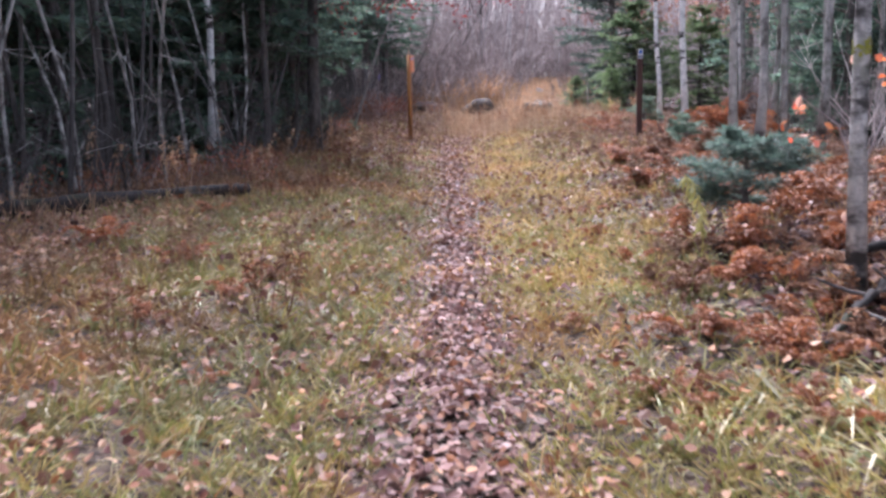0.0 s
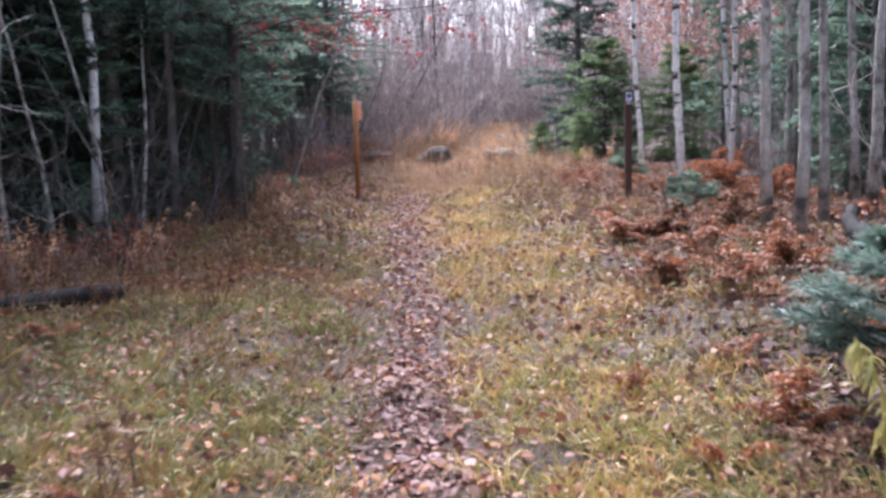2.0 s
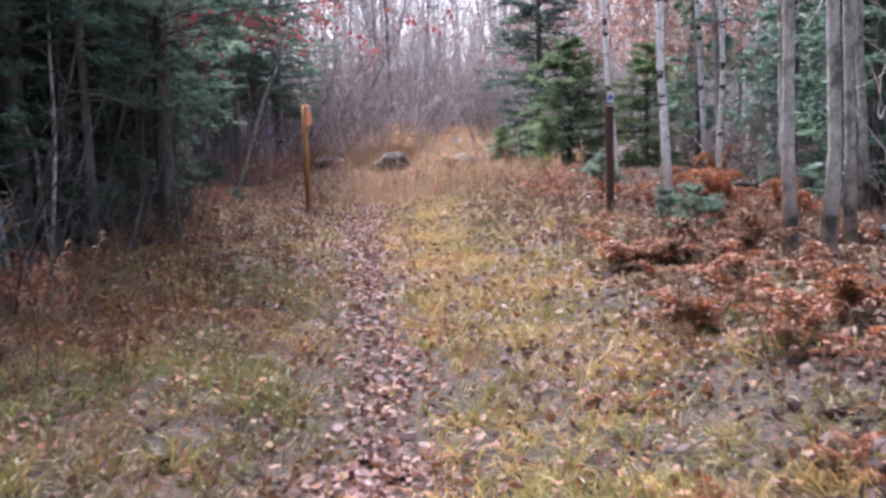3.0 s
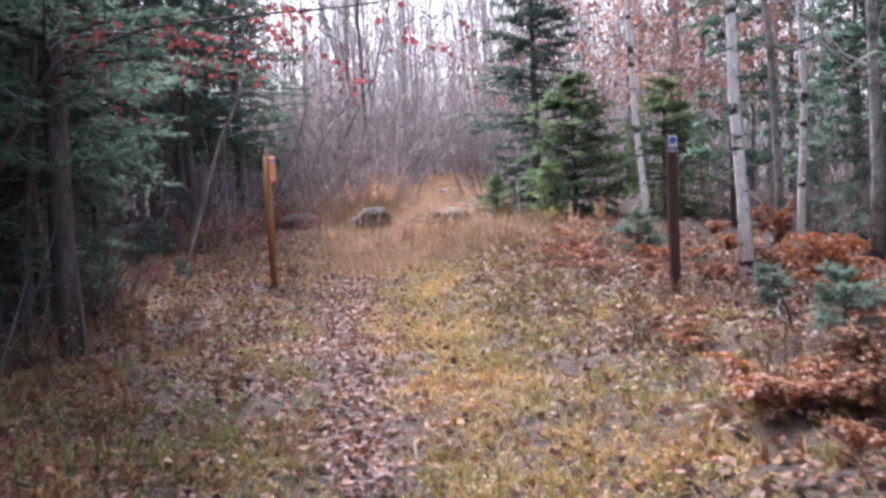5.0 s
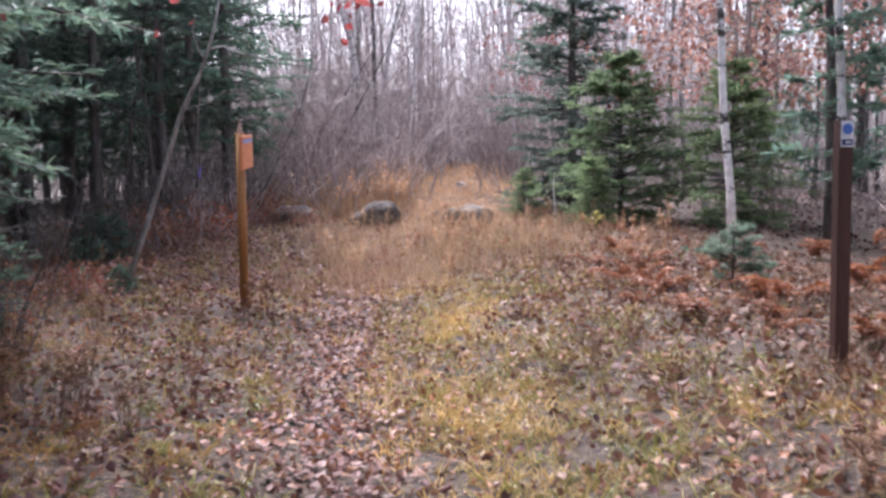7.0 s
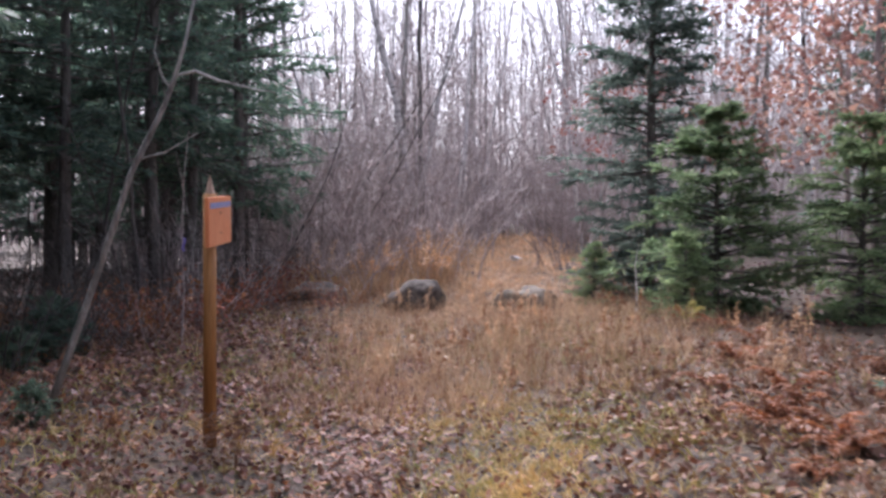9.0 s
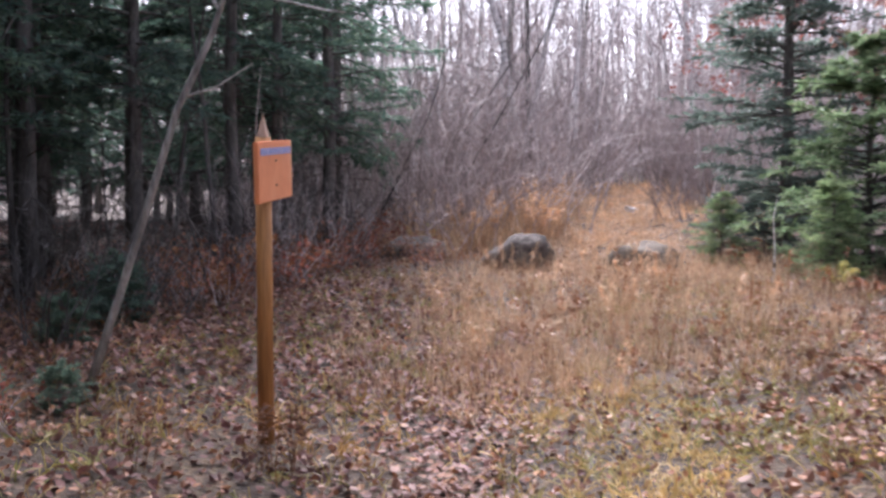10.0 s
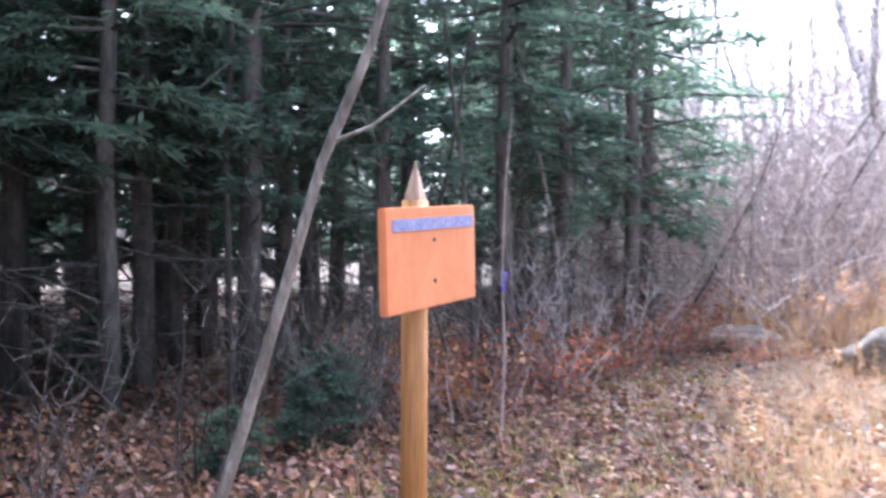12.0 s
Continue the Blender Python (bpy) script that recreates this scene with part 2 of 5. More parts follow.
brown_mat = speckled("dark_brown_stain", [(0.3, (0.045, 0.02, 0.015)), (0.7, (0.09, 0.04, 0.03))], 6, 0.6, 0.4, 0.004, 60, (1, 1, 0.08))
white_plate = speckled("white_marker_plate", even((0.6, 0.62, 0.66), (0.72, 0.74, 0.78)), 12, 0.45, 0.05, 0.001)
blue_paint = speckled("blue_marker_print", even((0.05, 0.13, 0.45), (0.09, 0.19, 0.55)), 12, 0.45, 0.05, 0.001)
navy_paint = speckled("navy_marker_print", even((0.02, 0.03, 0.12), (0.04, 0.05, 0.18)), 12, 0.45, 0.05, 0.001)
ribbon_mat = speckled("violet_ribbon", even((0.25, 0.2, 0.62), (0.4, 0.34, 0.78)), 20, 0.4, 0.05, 0.001)
moss_mat = foliage("yellow_moss", even((0.3, 0.3, 0.04), (0.42, 0.42, 0.08)), 0.8, 0)

# ---- lie of the land ----
LAND_Y = [-400, -20, -5, 0, 3, 6, 10, 20, 25, 31, 38, 45, 55, 80, 400]
LAND_Z = [-0.6, -0.3, -0.05, 0, 0.10, 0.16, 0.18, 0.18, 0.24, 0.52, 1.12, 1.62, 2.1, 2.3, 2.6]
TRAIL_Y, TRAIL_X = [-20, 0, 8, 20, 25, 31, 40, 60], [0, 0, 0.1, 0.3, 0.7, 2.2, 4.2, 7]


def ease(a, b, v):
    u = np.clip((np.asarray(v, float) - a) / (b - a), 0, 1)
    return u * u * (3 - 2 * u)


def trail(y):
    return np.interp(y, TRAIL_Y, TRAIL_X)


def lay(x, y):
    """Height of the ground: a shallow trough along the trail, climbing to a crest ahead."""
    x, y = np.asarray(x, float), np.asarray(y, float)
    s = np.abs(x - trail(y))
    z = np.interp(y, LAND_Y, LAND_Z) + 0.32 * ease(0.3, 3.2, s) * (1 - ease(26, 34, y))
    z = z - 0.12 * ease(1.2, 2.4, trail(y) - x) * (1 - ease(12, 16, y))
    # off the trail the climb to the crest fades away to level woodland
    side = ease(3.5, 11, s) * ease(27, 40, y)
    z = z * (1 - side) + side * 0.75
    return z + 0.02 * np.sin(3.1 * x + 1.3 * y) * np.sin(2.3 * y - 0.7 * x) + 0.012 * np.sin(7.3 * x + 2) * np.sin(6.1 * y)


def spot(x, y):
    return float(lay(x, y))


# ---- mesh making ----
class Shape:
    """Vertices and faces gathered in numpy, linked as one mesh."""

    def __init__(self):
        self.v, self.f, self.n = [], [], 0

    def add(self, verts, faces):
        verts = np.asarray(verts, float).reshape(-1, 3)
        self.v.append(verts)
        for fa in faces:
            self.f.append(np.asarray(fa, int) + self.n)
        self.n += len(verts)

    def mesh(self, name, material, smooth=False):
        me = bpy.data.meshes.new(name)
        v = np.concatenate(self.v)
        loops = np.concatenate([f.ravel() for f in self.f])
        sizes = np.concatenate([np.full(len(f), f.shape[1]) for f in self.f])
        me.vertices.add(len(v))
        me.vertices.foreach_set("co", v.ravel())
        me.loops.add(len(loops))
        me.loops.foreach_set("vertex_index", loops)
        me.polygons.add(len(sizes))
        me.polygons.foreach_set("loop_start", np.concatenate([[0], np.cumsum(sizes)[:-1]]))
        me.polygons.foreach_set("use_smooth", np.full(len(sizes), smooth))
        me.update(calc_edges=True)
        me.materials.append(material)
        return me


def unit(a):
    a = np.asarray(a, float)
    return a / np.maximum(np.linalg.norm(a, axis=-1, keepdims=True), 1e-9)


def tube(sh, pts, radii, sides=6, cap=True):
    """A tapering round limb along the points."""
    pts, radii = np.asarray(pts, float), np.asarray(radii, float)
    tan = unit(np.gradient(pts, axis=0))
    ref = np.array([0.0, 0, 1]) if abs(tan[0, 2]) < 0.8 else np.array([0.0, 1, 0])
    a = unit(np.cross(tan, ref))
    b = np.cross(tan, a)
    ang = np.arange(sides) * 2 * np.pi / sides
    ring = pts[:, None] + radii[:, None, None] * (np.cos(ang)[None, :, None] * a[:, None] + np.sin(ang)[None, :, None] * b[:, None])
    k, n = np.arange(sides), len(pts)
    quads = np.concatenate([np.stack([i * sides + k, i * sides + (k + 1) % sides, (i + 1) * sides + (k + 1) % sides, (i + 1) * sides + k], 1) for i in range(n - 1)])
    faces = [quads]
    if cap:
        faces += [((n - 1) * sides + k)[None, :], k[::-1][None, :]]
    sh.add(ring, faces)


def straps(sh, base, way, length, width, droop, rng, side=None):
    """Many bent blades at once: each a quad and a pointed tip."""
    n = len(base)
    way = unit(way)
    side = unit(np.cross(way, rng.normal(size=(n, 3)))) if side is None else unit(side)
    length, width = np.broadcast_to(length, n)[:, None], np.broadcast_to(width, n)[:, None]
    fall = np.zeros((n, 3))
    fall[:, 2] = -np.broadcast_to(droop, n)
    mid = base + way * length * 0.55 + fall * length * 0.22
    tip = base + way * length * 0.95 + fall * length * 0.8
    v = np.stack([base - side * width * 0.35, base + side * width * 0.35, mid + side * width * 0.5, mid - side * width * 0.5, tip], 1)
    i = np.arange(n)[:, None] * 5
    sh.add(v, [i + np.array([[0, 1, 2, 3]]), i + np.array([[3, 2, 4]])])


def sprays(sh, base, way, length, width, side):
    """Many small tapering needle sprays, one four-sided face each."""
    way, side = unit(way), unit(side)
    length, width = length[:, None], width[:, None]
    mid = base + way * length * 0.45
    v = np.stack([base, mid + side * width * 0.5, base + way * length - np.array([0, 0, 0.12]) * length, mid - side * width * 0.5], 1)
    sh.add(v, [np.arange(len(base))[:, None] * 4 + np.arange(4)[None]])


def leaves(sh, centre, size, rng, tilt=0.35, up=None):
    """Many folded leaves: two halves to each side of a midrib, with a pointed end."""
    n = len(centre)
    up = unit(np.array([0, 0, 1.0]) + rng.normal(size=(n, 3)) * tilt) if up is None else unit(up)
    ax = unit(np.cross(up, rng.normal(size=(n, 3))))
    sd = np.cross(up, ax)
    size = np.broadcast_to(size, n)[:, None]
    fold = rng.uniform(-0.1, 0.35, (n, 1)) * size
    curl = rng.uniform(-0.1, 0.35, (n, 1)) * size
    wide = rng.uniform(0.28, 0.46, (n, 1)) * size
    a = centre - ax * size * 0.5 + up * curl * 0.6
    t = centre + ax * size * 0.5 + up * curl
    l1 = centre - ax * size * 0.2 + sd * wide * 0.85 + up * fold
    l2 = centre + ax * size * 0.18 + sd * wide + up * fold
    r1 = centre - ax * size * 0.2 - sd * wide * 0.85 + up * fold
    r2 = centre + ax * size * 0.18 - sd * wide + up * fold
    i = np.arange(n)[:, None] * 6
    sh.add(np.stack([a, l1, l2, t, r2, r1], 1), [i + np.array([[0, 1, 2, 3]]), i + np.array([[0, 3, 4, 5]])])


def part(name, shape, material, parent, label="", smooth=False):
    me = shape if isinstance(shape, bpy.types.Mesh) else shape.mesh(name, material, smooth)
    ob = new(name, me)
    ob.parent = parent
    return tagged(ob, label)


def thing(name, x, y, z, label, category, group="", kind=""):
    ob = new(name)
    ob.location = (x, y, z)
    ob.empty_display_size = 0.1
    return tagged(ob, label, category, group, kind)


def sheet(name, shape, material, label, category, kind="stuff", smooth=False):
    return tagged(new(name, shape.mesh(name, material, smooth)), label, category, "", kind)


def wander(p0, way, length, n, rng, bend=0.15, rise=0.0):
    pts, d = [np.asarray(p0, float)], unit(np.asarray(way, float))
    for _ in range(n):
        d = unit(d + rng.normal(size=3) * bend + np.array([0, 0, rise]))
        pts.append(pts[-1] + d * length / n)
    return np.array(pts)


# ---- ground ----
gx = np.concatenate([np.linspace(-400, -30, 14), np.linspace(-26, -9, 22), np.arange(-8, 9.01, 0.2), np.linspace(10, 26, 20), np.linspace(30, 400, 14)])
gy = np.concatenate([np.linspace(-400, -20, 12), np.linspace(-16, -2, 14), np.arange(-1, 46.01, 0.25), np.linspace(48, 80, 22), np.linspace(90, 400, 12)])
GX, GY = np.meshgrid(gx, gy)
ground_shape = Shape()
gi = np.arange(GX.size).reshape(GX.shape)
ground_shape.add(np.stack([GX, GY, lay(GX, GY)], -1), [np.stack([gi[:-1, :-1], gi[:-1, 1:], gi[1:, 1:], gi[1:, :-1]], -1).reshape(-1, 4)])
tagged(new("ground", ground_shape.mesh("ground", soil_mat, True)), "dark leaf mould of a woodland trail", "ground", "", "structure")


# ---- conifers ----
def conifer_meshes(seed, height, reach, bare, whorls, per, twigs, blade, needle, trunk_r, material, dead=True, lift=0.1, ratio=0.3, fluff=0.55, taper=0.75):
    """Trunk, needle crown and dead lower sticks of one conifer."""
    rng = np.random.default_rng(seed)
    tr, cr, dd = Shape(), Shape(), Shape()
    zs = np.linspace(0, height, 9)
    sway = np.cumsum(rng.normal(size=(9, 2)) * 0.012 * height / 4, axis=0)
    sway -= sway[0]
    line = np.column_stack([sway, zs])
    tube(tr, line - [0, 0, 0.12], trunk_r * (1 - zs / height) ** 0.8 + 0.008, 8)
    bases, ways, lens = [], [], []
    for w in range(whorls):
        u = (w + rng.uniform(-0.3, 0.3)) / whorls
        z = bare + (height - bare) * np.clip(u, 0, 0.985)
        span = reach * (1 - np.clip(u, 0, 1)) ** taper * min(1, 0.55 + 2.2 * max(u, 0)) + 0.12
        for k in range(per):
            a = rng.uniform(0, 2 * np.pi)
            ln = span * rng.uniform(0.6, 1.15)
            d = np.array([np.cos(a), np.sin(a), rng.normal(lift, 0.12) + 0.5 * max(u, 0)])
            p0 = np.array([np.interp(z, zs, line[:, 0]), np.interp(z, zs, line[:, 1]), z + rng.normal(0, 0.06)])
            pts = wander(p0, d, ln, 5, rng, 0.07, -0.06)
            tube(tr, pts[[0, 2, 5]], np.linspace(0.012, 0.004, 3) * (0.5 + ln), 3, False)
            s = rng.uniform(0.18, 1.0, twigs)
            q = s * 5
            i0 = np.minimum(q.astype(int), 4)
            pos = pts[i0] + (pts[i0 + 1] - pts[i0]) * (q - i0)[:, None]
            along = unit(pts[-1] - pts[0])
            out = np.cross(along, [0, 0, 1.0])
            sg = rng.choice([-1, 1], twigs)[:, None]
            tw = unit(along * rng.uniform(0.5, 1.1, (twigs, 1)) + out * sg * rng.uniform(0.3, 1.0, (twigs, 1)) + rng.normal(size=(twigs, 3)) * 0.12)
            tl = (0.1 + 0.32 * (1 - s)) * ln * rng.uniform(0.6, 1.2, twigs)
            m = rng.uniform(0, 1, (twigs, blade))
            bp = pos[:, None] + tw[:, None] * (tl[:, None] * m)[..., None]
            bd = tw[:, None] * 0.9 + rng.normal(size=(twigs, blade, 3)) * np.array([fluff, fluff, 0.55 * fluff])
            bases.append(bp.reshape(-1, 3))
            ways.append(bd.reshape(-1, 3))
            lens.append(np.full(twigs * blade, 1.0))
    base, way = np.concatenate(bases), np.concatenate(ways)
    n = len(base)
    # each needle spray lies roughly level, so that it catches the sky
    side = np.cross(unit(way), np.array([0, 0, 1.0]) + rng.normal(size=(n, 3)) * 0.5)
    sprays(cr, base, way, rng.uniform(0.7, 1.4, n) * needle, rng.uniform(0.7, 1.3, n) * needle * ratio, side)
    if dead:
        for k in range(int(11 * bare)):
            z = rng.uniform(0.25, bare + 0.5)
            a = rng.uniform(0, 2 * np.pi)
            pts = wander((0, 0, z), (np.cos(a), np.sin(a), rng.normal(-0.1, 0.25)), rng.uniform(0.4, 1.5), 4, rng, 0.2)
            tube(dd, pts, np.linspace(0.011, 0.003, 5), 3, False)
            for _ in range(3):
                tube(dd, wander(pts[rng.integers(1, 4)], rng.normal(size=3) * [1, 1, 0.5], rng.uniform(0.2, 0.5), 2, rng, 0.2), [0.005, 0.004, 0.002], 3, False)
    return (tr.mesh("trunk", dark_bark, True), cr.mesh("crown", material), dd.mesh("dead_brush", dead_bark) if dead else None)


def conifer(meshes, name, x, y, turn, size, label, category, group):
    ob = thing(name, x, y, spot(x, y), label, category, group)
    ob.rotation_euler[2], ob.scale = turn, (size, size, size)
    part("trunk", meshes[0], None, ob)
    part("crown", meshes[1], None, ob)
    if meshes[2]:
        part("dead_brush", meshes[2], None, ob, "brittle grey dead twigs")["kind"] = "stuff"
    return ob


KINDS = ((8.5, 1.9, 1.7, 0.11), (10, 1.7, 2.1, 0.13), (7.2, 1.5, 1.5, 0.085), (11, 2.0, 2.3, 0.15))
tall = [conifer_meshes(10 + i, h, r, b, 20, 5, 14, 6, 0.19, t, needle_mat) for i, (h, r, b, t) in enumerate(KINDS)]
near = [conifer_meshes(60 + i, h, r, b, 20, 5, 14, 10, 0.115, t, needle_mat) for i, (h, r, b, t) in enumerate(KINDS)]
deep = [conifer_meshes(40 + i, h, r, 0.65 * b, 14, 5, 10, 4, 0.29, t, needle_mat) for i, (h, r, b, t) in enumerate(KINDS)]
low = [conifer_meshes(20 + i, h, r, 0.06, 15, 8, 17, 6, 0.13, 0.05, young_mat, False, 0.08, 0.25, 0.55, 0.68) for i, (h, r) in enumerate(((2.8, 1.55), (3.1, 1.3)))]
gaunt = [conifer_meshes(70 + i, h, r, b, 19, 5, 14, 8, 0.125, t, needle_mat, True, 0.0, taper=0.65) for i, (h, r, b, t) in enumerate(((9.5, 1.9, 2.2, 0.1), (10.5, 2.0, 2.0, 0.12), (8.5, 1.7, 2.2, 0.08)))]
hazy_spire = conifer_meshes(35, 9.0, 1.9, 0.3, 34, 8, 15, 6, 0.16, 0.1, spruce_mat, False, 0.1)
spire = conifer_meshes(30, 7.0, 1.6, 0.3, 26, 7, 15, 6, 0.15, 0.09, needle_mat, False, 0.1)
gap_fir = conifer_meshes(34, 7.0, 1.7, 0.3, 18, 6, 11, 4, 0.23, 0.09, needle_mat, False, 0.1)
seedling = conifer_meshes(31, 0.8, 0.55, 0.12, 6, 6, 12, 8, 0.085, 0.014, pine_mat, False, 0.35, 0.2, 0.7)
shade_fir = conifer_meshes(36, 0.9, 0.7, 0.1, 7, 7, 13, 8, 0.09, 0.016, needle_mat, False, 0.2, 0.24, 0.7)
pine = conifer_meshes(33, 1.0, 0.62, 0.36, 5, 6, 13, 15, 0.105, 0.034, pine_mat, False, 0.4, 0.11, 0.8)

EDGE_Y, EDGE_L = [-10, 0, 8, 10, 12, 14, 17, 22, 24.5, 26, 28, 30, 32, 36, 50], [-5.2, -4.8, -4.4, -3.6, -2.8, -2.4, -2.2, -2.3, -2.5, -2.0, -1.6, -1.5, -1.3, -3.2, -3]
EDGE_RY, EDGE_R = [-10, 0, 8, 14, 17, 22, 26, 30, 36, 50], [3.6, 3.4, 3.8, 4.6, 5.0, 5.8, 6.4, 6.8, 8.5, 12]
rng = np.random.default_rng(5)
LEFT_LABEL = "tall dark green conifer with bare lower trunk in leaf litter"
placed = []


def free(x, y, gap):
    if any((x - a) ** 2 + (y - b) ** 2 < gap * gap for a, b in placed):
        return False
    placed.append((x, y))
    return True


# front row along the edge of the wood
for x, y, k, s in ((-2.05, 16.45, 0, 0.95), (-3.1, 18.4, 2, 1.0), (-3.3, 15.1, 1, 1.0), (-4.8, 12.6, 0, 1.0), (-4.9, 10.2, 3, 0.95), (-3.8, 20.5, 1, 0.9), (-2.75, 19.2, 0, 0.9),
                   (-6.7, 24.2, 0, 1.1), (-1.9, 33.5, 0, 1.0), (-5.2, 22.4, 3, 0.9), (-5.6, 8.0, 1, 1.0), (-6.3, 6.0, 0, 1.0), (-4.4, 14.6, 2, 0.9)):
    placed.append((x, y))
    conifer((near if 14 < y < 29 else tall)[k], "conifer_tree", x, y, rng.uniform(0, 6.28), s, LEFT_LABEL, "conifer tree", "conifers of the dark wood")
# behind the sign: gaunt trunks whose boughs begin above head height
for x, y, k, s in ((-4.75, 25.5, 2, 1.0), (-5.9, 24.9, 0, 1.0), (-6.2, 25.9, 1, 1.05), (-6.5, 27.2, 0, 1.0), (-7.1, 28.1, 1, 0.9), (-5.7, 27.6, 2, 1.0), (-6.3, 28.9, 2, 1.1), (-5.3, 26.6, 0, 1.05), (-4.7, 28.0, 2, 1.05), (-5.3, 29.6, 0, 0.9),
                   (-4.1, 26.5, 1, 0.9), (-3.3, 27.6, 2, 1.0), (-2.5, 28.9, 2, 1.1), (-2.25, 29.9, 0, 0.9), (-1.7, 31.3, 1, 0.85), (-3.1, 31.2, 0, 1.0), (-4.6, 31.0, 1, 1.0), (-8.3, 26.0, 0, 1.0)):
    placed.append((x, y))
    conifer(gaunt[k], "conifer_tree", x, y, rng.uniform(0, 6.28), s, "dark conifer with a bare lower trunk behind a notice", "conifer tree", "conifers of the dark wood")
for x, y, k, s in ((-2.55, 17.5, 2, 0.7), (-2.5, 18.6, 0, 0.65), (-3.0, 19.9, 2, 0.7), (-2.7, 15.4, 2, 0.7), (-4.6, 12.0, 0, 0.65)):
    placed.append((x, y))
    conifer(gaunt[k], "conifer_tree", x, y, rng.uniform(0, 6.28), s, "slim dark conifer with dead lower twigs at the wood's edge", "conifer tree", "conifers of the dark wood")
tries = 0
while len(placed) < 104 and tries < 4000:
    tries += 1
    y = rng.uniform(2, 46)
    x = np.interp(y, EDGE_Y, EDGE_L) - 0.9 - abs(rng.normal(0, 6.5))
    if x > -24 and not (x > -8 and 20.5 < y < 33) and free(x, y, 1.55):
        conifer(deep[rng.integers(0, 4)], "conifer_tree", x, y, rng.uniform(0, 6.28), rng.uniform(0.85, 1.2), LEFT_LABEL, "conifer tree", "conifers of the dark wood")
for x, y in ((-8.2, 27.0), (-9.6, 29.4), (-11.2, 31.2), (-7.6, 29.8), (-12.6, 33.6), (-10.4, 26.4), (-9.0, 32.5), (-14.5, 36.0), (-12.5, 29.5), (-13.4, 27.4), (-16.5, 28.0), (-9.2, 23.0)):
    conifer(deep[int(-x * 3) % 4], "conifer_tree", x, y, x * 2, 1.05, LEFT_LABEL, "conifer tree", "conifers of the dark wood")
# thick conifers with boughs down to the ground
for x, y, k in ((-2.75, 18.4, 0.5), (-2.7, 19.6, 0.42), (-3.6, 21.3, 0.75), (-3.5, 19.5, 0.8), (-3.3, 17.7, 0.65), (-3.5, 15.7, 0.75), (-3.7, 14.2, 0.65), (-4.2, 19.0, 1.1), (-3.4, 16.9, 0.95), (-4.4, 15.2, 1.0), (-5.0, 11.6, 1.0), (-4.7, 13.8, 0.6)):
    conifer(spire, "conifer_tree", x, y, x * 5, k, "thick dark conifer with boughs down to the ground", "conifer tree", "conifers of the dark wood")
for _ in range(14):
    conifer(deep[rng.integers(0, 4)], "conifer_tree", rng.uniform(-38, -25), rng.uniform(8, 58), rng.uniform(0, 6.28), rng.uniform(1.1, 1.5), "far conifer deep inside the dark wood", "conifer tree", "conifers of the dark wood")
# scattered conifers among the birches and behind
# the five below y 9 are unseen, added to shade the near right
for x, y, s in ((9.5, 19, 0.9), (8.6, 15.2, 0.8), (11.5, 24, 1.0), (12.5, 17.5, 1.0), (10.2, 12.5, 0.9), (13.5, 29, 1.0), (8.0, 10.2, 0.8), (15, 21, 1.1), (10.5, 34, 0.9), (7.5, 25.2, 0.7), (5.9, 3.2, 1.0), (6.2, 6.4, 1.0), (6.6, 8.8, 0.9), (5.6, 0.2, 1.0), (8.4, 4.6, 1.1), (14, 36, 1.0), (16, 26, 1.1)):
    placed.append((x, y))
    conifer(deep[int(x * 3) % 3], "conifer_tree", x, y, rng.uniform(0, 6.28), s, "dark green conifer among grey birch trunks, unseen shade tree below y 9", "conifer tree", "conifers among the birches")
for x, y, k in ((6.9, 17.0, 0.85), (8.0, 19.6, 1.0), (7.6, 20.8, 0.7), (8.6, 23.0, 0.8), (8.0, 17.2, 0.75), (7.0, 17.9, 0.5), (9.0, 21.5, 0.8), (7.7, 18.4, 0.5), (10.5, 16.5, 0.9), (6.9, 13.6, 0.45)):
    conifer(gap_fir, "conifer_tree", x, y, y, k, "green conifer filling the gap between birch trunks", "conifer tree", "conifers among the birches")
# the firs beside the clearing
conifer(hazy_spire, "spruce_tree", 5.65, 33.2, 0.4, 1.0, "slender dark spruce with branches down to the grass", "spruce tree", "")
conifer(low[0], "young_fir", 5.75, 29.8, 1.0, 1.1, "bushy young green fir beside the grassy clearing", "fir tree", "young firs")
conifer(low[0], "young_fir", 7.35, 28.4, 2.2, 1.0, "bright green young fir behind a white birch", "fir tree", "young firs")
conifer(low[1], "young_fir", 4.9, 28.6, 0.2, 0.42, "small dense fir in front of larger firs", "fir tree", "young firs")
conifer(low[0], "young_fir", 4.3, 31.8, 3.2, 0.38, "small dark fir at the end of the grass", "fir tree", "young firs")
for x, y, s, lab in ((2.14, 6.95, 0.95, "pale blue-green pine seedling among rusty bracken"), (3.75, 16.0, 0.45, "small green fir seedling near a brown post"),
                     (3.55, 14.4, 0.6, "low green fir seedling among dead bracken"), (4.3, 21.1, 0.75, "small fir seedling at the foot of a birch"),
                     (-2.8, 24.3, 0.45, "low green fir seedling beside a leaning dead tree"), (-5.9, 26.6, 0.7, "drooping green fir seedling under dark conifers"), (-2.0, 22.4, 0.3, "low green fir seedling hiding a dead tree's foot"), (-2.4, 22.3, 0.25, "spreading fir seedling on leaf litter"), (-2.7, 25.2, 0.6, "dark low fir seedling at the wood's edge"), (-3.0, 26.0, 0.6, "dark low fir seedling beside gaunt trunks")):
    young = conifer(pine if y < 8 else shade_fir if x < 0 else seedling, "pine_seedling" if y < 8 else "fir_seedling", x, y, x * 3, s, lab, "seedling", "seedlings")
    if y < 8:
        young.scale = (0.9, 0.9, 0.72)


